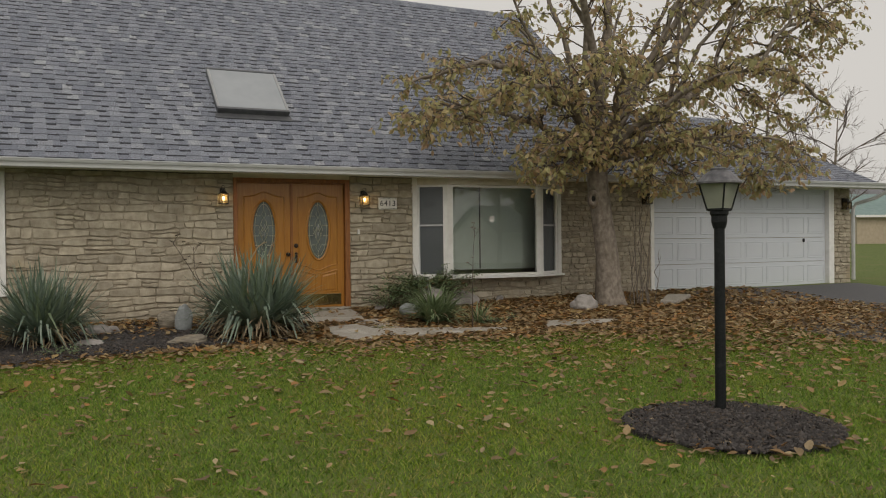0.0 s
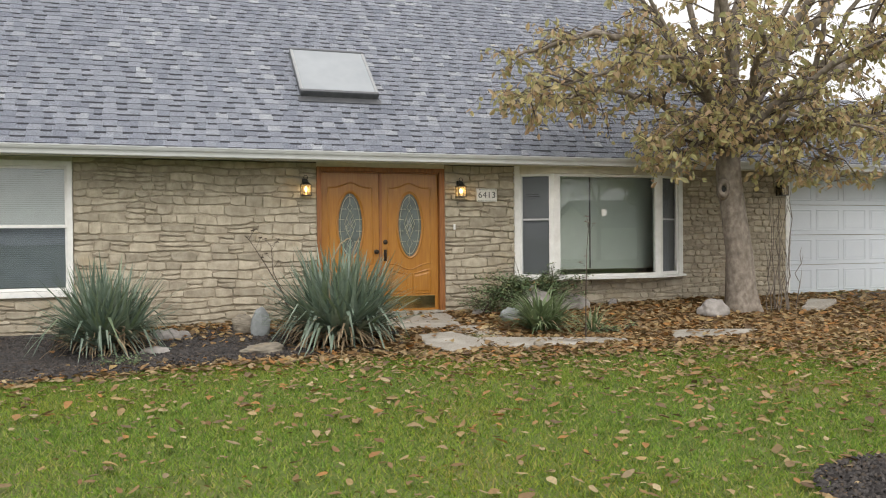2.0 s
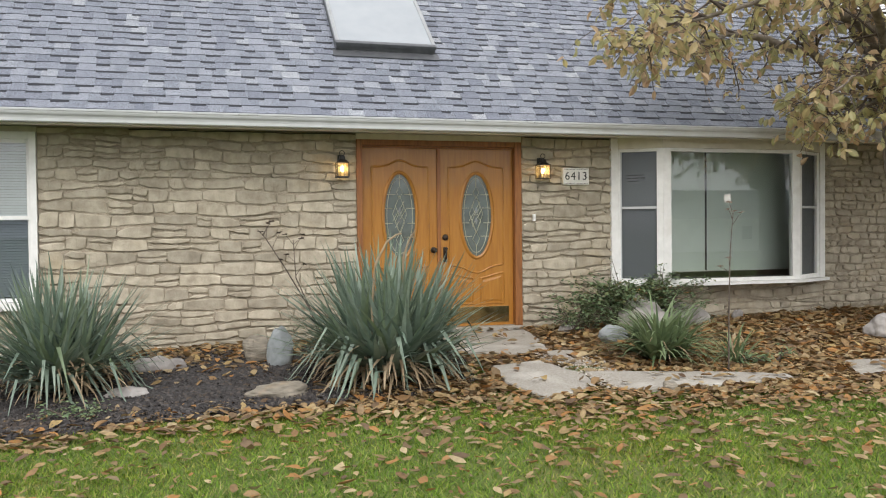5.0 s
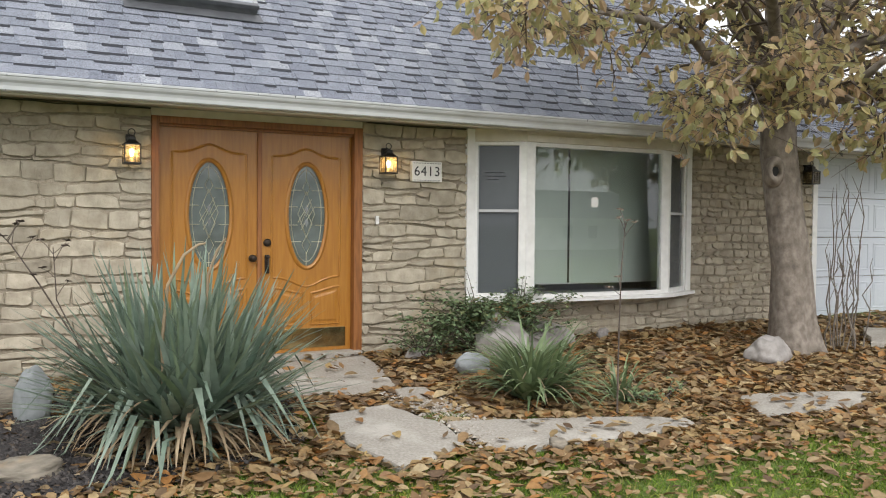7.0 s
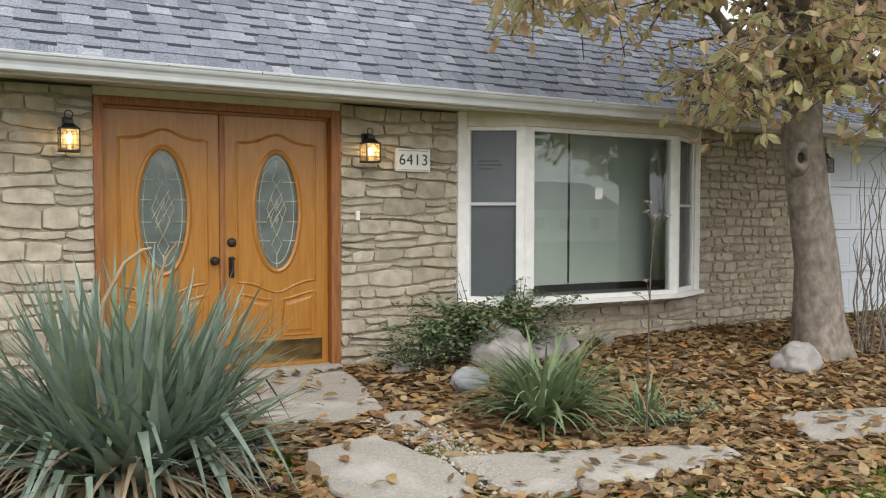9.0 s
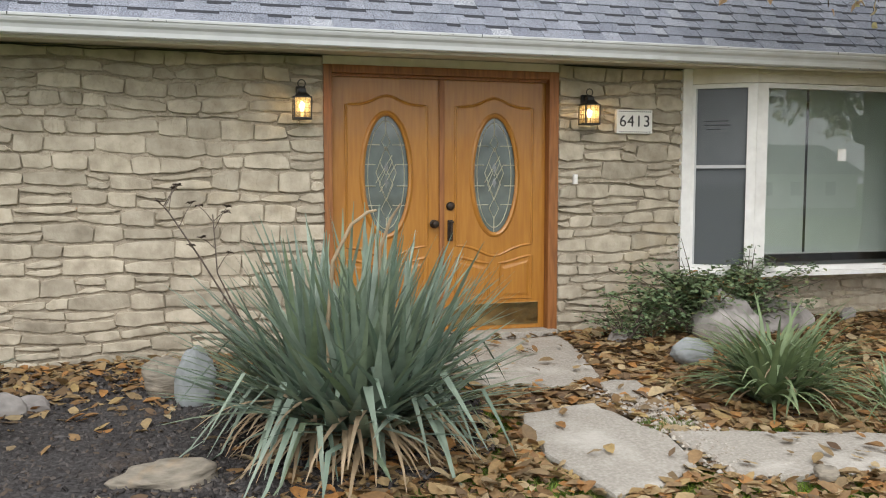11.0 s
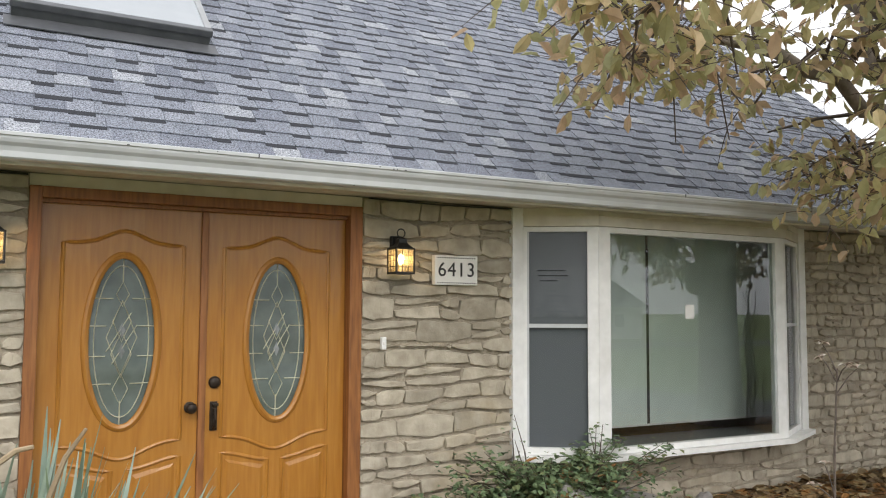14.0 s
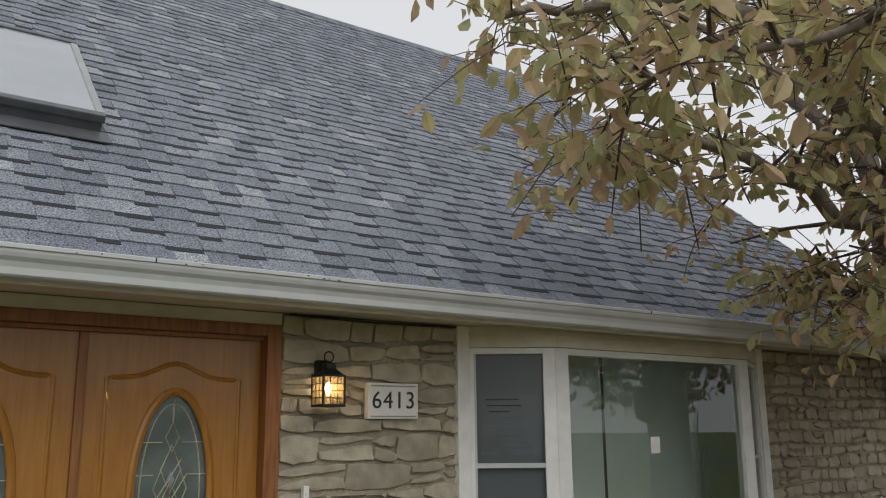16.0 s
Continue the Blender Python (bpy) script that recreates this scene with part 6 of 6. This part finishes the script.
                leaves_on(b, c, rnd.randint(2, 4))
                for k in range(rnd.randint(3, 5)):
                    s = a.lerp(b, rnd.uniform(0.4, 1)) if rnd.random() < 0.35 else b.lerp(c, rnd.random())
                    az2 = rnd.uniform(0, 6.28)
                    e = s + Vector((math.cos(az2), math.sin(az2), rnd.uniform(-0.7, 0.5))).normalized() * rnd.uniform(0.2, 0.5)
                    if e.y > 12.5 and e.x < XR and e.z < roof_z(max(e.y, 12.9)) + 0.15:
                        continue
                    tube([s, s.lerp(e, 0.5) + Vector((0, 0, 0.015)), e], [0.0038, 0.0028, 0.0016], 4, twigs)
                    leaves_on(s, e, rnd.randint(2, 5) if e.z < 3.6 or e.x < 8.0 or e.x > 10.5 else rnd.randint(1, 4))
    tagged(part("twig_growth", twigs, TWIG, T, "thin dark bare twigs"), kind="stuff")
    from_lists("crown", verts, faces, TREE_LEAF, T, "hanging olive and brown autumn leaves")


big_tree()


# ---- lawn, fallen leaves, mulch: what nobody could count ----
def inside_poly(x, y, poly):
    hit = False
    for (xa, ya), (xb, yb) in zip(poly, poly[1:] + poly[:1]):
        if (ya > y) != (yb > y) and x < (xb - xa) * (y - ya) / (yb - ya) + xa:
            hit = not hit
    return hit


def bulk(name, verts, tris, mat, label, category):
    """A mesh from flat arrays, quickly."""
    me = bpy.data.meshes.new(name)
    nv, nt = len(verts), len(tris)
    me.vertices.add(nv)
    me.vertices.foreach_set("co", np.asarray(verts, dtype=np.float32).ravel())
    me.loops.add(nt * 3)
    me.loops.foreach_set("vertex_index", np.asarray(tris, dtype=np.int32).ravel())
    me.polygons.add(nt)
    me.polygons.foreach_set("loop_start", np.arange(0, nt * 3, 3, dtype=np.int32))
    me.update(calc_edges=True)
    me.materials.append(mat)
    return tagged(new(name, me), label, category, kind="stuff")


NOGRASS = [BED_LEFT, BED_RIGHT, POST_BED, DRIVE] + [o for o, _ in SLABS]


def grass():
    rng = np.random.default_rng(7)
    cell = 0.25
    xs, ys = np.arange(-9, 17, cell), np.arange(-3, 11.6, cell)
    open_cells = []
    for x in xs:
        for y in ys:
            if not any(inside_poly(x + cell / 2, y + cell / 2, p) for p in NOGRASS) :
                open_cells.append((x, y))
    cells = np.array(open_cells)
    wgt = np.array([1.0 + 0.6 * noise.noise(Vector((x * 0.9, y * 0.9, 3.0))) for x, y in open_cells])
    wgt *= np.array([smooth01(0, 5, x + 9) * smooth01(0, 5, 17 - x) * smooth01(0, 4, y + 3) for x, y in open_cells])
    n = 720000
    pick = rng.choice(len(cells), n, p=wgt / wgt.sum())
    px = cells[pick, 0] + rng.random(n) * cell
    py = cells[pick, 1] + rng.random(n) * cell
    gy = np.interp(py, (-60, -2, 5, 10.5, 13.4), (-0.35, 0.08, 0.30, 0.43, 0.565))
    t = np.clip((py - 6) / 7, 0, 1)
    gzv = gy + 0.014 * (np.clip(px, -6, 12) - 4) * t * t * (3 - 2 * t) + 0.012 * np.sin(1.7 * px + 0.6 * py) * np.cos(1.1 * py)
    az = rng.random(n) * 6.283
    h = rng.uniform(0.014, 0.046, n) * (0.8 + 0.4 * rng.random(n))
    lean = rng.uniform(0.2, 1.5, n) * h
    w = rng.uniform(0.003, 0.007, n)
    la = rng.random(n) * 6.283
    base = np.stack([px, py, gzv - 0.004], 1)
    side = np.stack([np.cos(az) * w, np.sin(az) * w, np.zeros(n)], 1)
    tip = base + np.stack([np.cos(la) * lean, np.sin(la) * lean, h], 1)
    verts = np.stack([base - side, base + side, tip], 1).reshape(-1, 3)
    bulk("grass", verts, np.arange(3 * n).reshape(-1, 3), GRASS, "short green lawn grass with yellowed blades", "grass")


grass()


def leaf_litter():
    rnd = random.Random(99)
    verts, tris = [], []

    def drop(x, y, lift, size):
        if any(inside_poly(x, y, o) for o in near):
            if rnd.random() > 0.035:
                return
            lift = 0.064
        L = size * rnd.uniform(0.6, 1.35)
        W, bend, fold = L * rnd.uniform(0.42, 0.62), rnd.uniform(-0.5, 0.6), rnd.uniform(-0.2, 0.55)
        m = Euler((rnd.gauss(0, 0.22), rnd.gauss(0, 0.20), rnd.uniform(0, 6.28))).to_matrix()
        pts = []
        for u, v in ((-0.5, 0), (-0.3, 0.3), (0, 0.5), (0.27, 0.36), (0.5, 0), (0.27, -0.36), (0, -0.5), (-0.3, -0.3), (-0.14, 0), (0.2, 0)):
            pts.append(m @ Vector((u * L, v * W, fold * abs(v) * W + bend * u * u * L * 0.6 + rnd.uniform(-0.004, 0.004))))
        low = min(p.z for p in pts)
        z = gz(x, y) + lift - low * 0.8
        k = len(verts)
        verts.extend((x + p.x, y + p.y, z + p.z) for p in pts)
        tris.extend((k + a, k + b, k + c) for a, b, c in ((0, 8, 1), (1, 8, 2), (8, 9, 2), (2, 9, 3), (3, 9, 4), (4, 9, 5), (5, 9, 6), (9, 8, 6), (6, 8, 7), (7, 8, 0)))

    near = [o for o, _ in SLABS]
    # thick litter under and round the tree
    for _ in range(19000):
        x, y = rnd.gauss(7.6, 2.5), rnd.uniform(9.6, 13.42)
        if x < 3.65 or x > 13.2 or (y < 11 and rnd.random() > (y - 9.2) / 1.8):
            continue
        drop(x, y, rnd.uniform(0.012, 0.038), 0.112)
    # drift along the edge of the left bed
    for _ in range(1400):
        x = rnd.uniform(-1.5, 3.9)
        y = np.interp(x, (-5, -0.8, 0.7, 2.3, 3.0, 3.6), (10.1, 10.15, 10.5, 10.62, 10.7, 11.1)) - abs(rnd.gauss(0, 0.30)) + 0.12
        if rnd.random() < 0.35 + 0.65 * smooth01(0, 3.5, x):
            drop(x, float(y), 0.02, 0.11)
    # at the wall foot in the left bed and round the yucca
    for _ in range(1700):
        x, y = rnd.uniform(-0.4, 3.7), 13.38 - abs(rnd.gauss(0, 0.62))
        drop(x, y, 0.045, 0.10)
    for _ in range(420):
        x, y = rnd.gauss(3.2, 0.45), rnd.gauss(11.1, 0.35)
        drop(x, y, 0.045, 0.11)
    # lawn: thinning out away from the tree
    for _ in range(30000):
        x, y = rnd.uniform(-4, 13.5), rnd.uniform(1.2, 10.9)
        keep = 0.17 + 0.83 * smooth01(-1.0, 8.0, x) * smooth01(4.0, 10.0, y) + 0.25 * smooth01(7, 10.5, y)
        if rnd.random() < keep and not inside_poly(x, y, POST_BED):
            drop(x, y, 0.036, rnd.choice((0.035, 0.05, 0.065, 0.08, 0.095)))
    # a drift on the lawn side of the path
    for _ in range(5600):
        x, y = rnd.uniform(2.4, 13.0), 10.75 - abs(rnd.gauss(0, 0.75))
        if rnd.random() < 0.25 + 0.75 * smooth01(2.5, 7.0, x):
            drop(x, y, 0.026, 0.092)
    # carpet between the path and the driveway
    for _ in range(7000):
        x, y = rnd.uniform(6.3, 12.6), 10.7 - abs(rnd.gauss(0, 1.9))
        if y > 5.5 and rnd.random() < smooth01(6.0, 8.5, x):
            drop(x, y, 0.026, 0.09)
    # caught on top of the shrub
    for _ in range(70):
        drop(rnd.gauss(6.2, 0.22), rnd.gauss(13.0, 0.12), rnd.uniform(0.36, 0.5), 0.10)
    # a few on the mulch ring and driveway edge
    for _ in range(150):
        a, r = rnd.uniform(0, 6.28), rnd.gauss(1.0, 0.12)
        drop(4.76 + 0.78 * r * math.cos(a), 4.66 + 0.75 * r * math.sin(a), 0.035, 0.10)
    for _ in range(900):
        drop(rnd.uniform(10.6, 13.8), rnd.uniform(9.4, 13.4), 0.022, 0.10)
    bulk("fallen_leaves", verts, tris, FALLEN, "curled brown and tan fallen magnolia leaves", "fallen leaves")


leaf_litter()


def mulch():
    rng = random.Random(41)
    verts, tris = [], []
    spots = []
    for _ in range(17000):
        spots.append((rng.uniform(-3.0, 3.7), rng.uniform(10.3, 13.2), BED_LEFT, 0.04))
    for _ in range(4200):
        a, r = rng.uniform(0, 6.28), 1.02 * math.sqrt(rng.random())
        spots.append((4.76 + 0.78 * r * math.cos(a), 4.66 + 0.77 * r * math.sin(a), None, 0.045 + 0.03 * (1 - r)))
    for x, y, poly, lift in spots:
        if poly and not inside_poly(x, y, poly):
            continue
        L, W, H = rng.uniform(0.018, 0.055), rng.uniform(0.007, 0.017), rng.uniform(0.006, 0.018)
        m = Matrix.Translation((x, y, gz(x, y) + lift)) @ Euler((rng.gauss(0, .4), rng.gauss(0, .4), rng.uniform(0, 6.28))).to_matrix().to_4x4()
        k = len(verts)
        for sx, sy, sz in ((-1, -1, 0), (1, -.6, 0), (1, .8, 0), (-1, 1, 0), (-.8, -.3, 1), (.9, 0, 1)):
            verts.append(tuple(m @ Vector((sx * L / 2, sy * W / 2, sz * H))))
        tris += [(k + a, k + b, k + c) for a, b, c in ((0, 1, 5), (0, 5, 4), (2, 3, 4), (2, 4, 5), (1, 2, 5), (3, 0, 4))]
    bulk("mulch_chips", verts, tris, CHIP, "black shredded mulch chips in the beds", "mulch")
    # gravel between the slabs
    verts, tris = [], []
    for _ in range(1000):
        x, y = rng.gauss(4.58, 0.11), rng.uniform(10.4, 11.9)
        s = rng.uniform(0.006, 0.018)
        z = gz(x, y) + 0.035
        k = len(verts)
        verts += [(x - s, y - s * .6, z), (x + s * .8, y - s, z), (x + s, y + s * .8, z), (x - s * .7, y + s, z), (x, y, z + s)]
        tris += [(k, k + 1, k + 4), (k + 1, k + 2, k + 4), (k + 2, k + 3, k + 4), (k + 3, k, k + 4)]
    bulk("path_gravel", verts, tris, GRAVEL, "pale crumbled gravel between the path slabs", "gravel")


GRAVEL = island_ramp("crumbled_gravel", [(0.42, 0.38, 0.32), (0.30, 0.26, 0.21), (0.55, 0.51, 0.45), (0.2, 0.16, 0.12)], 0.9, 30)
mulch()


def moss_tuft(x, y, r, seed, label):
    rnd = random.Random(seed)
    v, f = [], []
    for _ in range(420):
        a, q = rnd.uniform(0, 6.28), r * math.sqrt(rnd.random())
        px, py = x + q * math.cos(a) * 1.4, y + q * math.sin(a)
        p = Vector((px, py, gz(px, py) + 0.03))
        blade(v, f, p, rnd.uniform(0, 6.28), radians(rnd.uniform(40, 85)), rnd.uniform(0.012, 0.03), 0.005, 0.5, None, 2)
    return tagged(from_lists("moss_patch", v, f, MOSS), label, "moss", kind="stuff")


moss_tuft(4.52, 11.08, 0.12, 1, "bright green moss between the path slabs")

# ---- beyond the garden ----
def far_house(name, at, size, turn, wall_mat, roof_mat, label, door=True):
    """A plain house: wall box, gable roof, windows, garage door; at its front left corner, facing -y before the turn."""
    w, d, h, rise = size
    x, y, z = at
    H = thing(name, at, label, "house")
    rot = Matrix.Translation(at) @ Matrix.Rotation(radians(turn), 4, "Z")

    def put(nm, bm, mat, parent, lb=""):
        bm.transform(rot)
        return part(nm, bm, mat, parent, lb)
    body = put("wall", box(0, w, 0, d, -0.5, h), wall_mat, H)
    boards = bmesh.new()
    for k in range(int(h / 0.2)):
        box(-0.015, w + 0.015, -0.02, 0.0, 0.2 * k, 0.2 * k + 0.17, 0, boards)
    put("siding", boards, wall_mat, H)
    put("roof", prism_x([(-0.5, h - 0.1), (d / 2, h + rise), (d + 0.5, h - 0.1), (d + 0.5, h - 0.25), (d / 2, h + rise - 0.2), (-0.5, h - 0.25)], -0.5, w + 0.5), roof_mat, H)
    put("fascia", box(-0.5, w + 0.5, -0.53, -0.5, h - 0.28, h - 0.08), WHITE, H, "white fascia board")
    put("gable", prism_x([(0.02, h - 0.1), (d / 2, h + rise - 0.25), (d - 0.02, h - 0.1)], 0.02, 0.12), wall_mat, H)
    put("gable", prism_x([(0.02, h - 0.1), (d / 2, h + rise - 0.25), (d - 0.02, h - 0.1)], w - 0.12, w - 0.02), wall_mat, H)
    if door:
        for fx in (0.12, 0.32, 0.48):
            win = put("window", box(w * fx, w * fx + 1.1, -0.05, -0.021, 0.9, 2.1), WHITE, H, "white-framed window")
            put("pane", box(w * fx + 0.08, w * fx + 1.02, -0.06, -0.051, 0.98, 2.02), SKY_FRAME, win)
        put("garage_door", box(w * 0.68, w * 0.68 + 3.6, -0.05, -0.021, 0.0, 2.2), WHITE, H, "white garage door")
    return H


far_house("neighbour_garage", (62.3, 49.5, gz(62, 50)), (13, 8, 2.5, 1.9), -12, SIDING, TEAL_ROOF, "tan sided garage with a grey-green roof beyond the lawn", False)
far_house("neighbour_house", (66.0, 62, gz(66, 62)), (20, 9, 3.0, 3.2), -8, WHITE, GREY_ROOF, "white neighbouring house with a grey roof", False)
far_house("house_across_street", (24.0, -36, gz(20, -36)), (18, 9, 2.7, 2.6), 180, SIDING, GREY_ROOF, "tan house with white garage across the street")
far_house("house_across_street", (52.0, -37, gz(50, -37)), (16, 9, 2.7, 2.4), 180, WHITE, GREY_ROOF, "pale house with white garage across the street")


def bare_tree(at, height, seed, label):
    rnd = random.Random(seed)
    T = thing("bare_tree", at, label, "tree", "bare trees in the distance")
    wood = bmesh.new()
    base = Vector(at)
    trunk = [base - Vector((0, 0, .3)), base + Vector((.1, 0, height * .2)), base + Vector((0, .1, height * .45)), base + Vector((.2, 0, height * .8))]
    part("trunk", tube(trunk, [height * .018, height * .014, height * .009, height * .002], 8), BARK, T)

    def grow(p, d, length, r, depth):
        q = p + d * length
        tube([p, p.lerp(q, .5) + Vector((rnd.gauss(0, .05), rnd.gauss(0, .05), .04)) * length, q], [r, r * .8, r * .55], 4 if depth else 3, wood)
        if depth:
            for _ in range(4):
                e = (d + Vector((rnd.gauss(0, .55), rnd.gauss(0, .55), rnd.gauss(.1, .4)))).normalized()
                grow(p.lerp(q, rnd.uniform(.4, 1)), e, length * rnd.uniform(.5, .75), r * .55, depth - 1)
    for i in range(9):
        a = 2.4 * i
        s = trunk[1].lerp(trunk[3], i / 9 * .9 + .05)
        grow(s, Vector((math.cos(a), math.sin(a), rnd.uniform(.4, 1.1))).normalized(), height * rnd.uniform(.16, .26), height * .0042, 3)
    tagged(part("branch_growth", wood, TWIG, T, "fine bare branches"), kind="stuff")


bare_tree((46.0, 38.0, gz(46, 38)), 10.5, 1, "leafless tree far beyond the garage")
bare_tree((38.0, 36.0, gz(38, 36)), 11.5, 2, "leafless tree far beyond the garage")
bare_tree((10.0, -33.0, gz(10, -33)), 11.0, 3, "leafless tree across the street")
bare_tree((33.0, -32.0, gz(33, -32)), 12.0, 4, "leafless tree across the street")
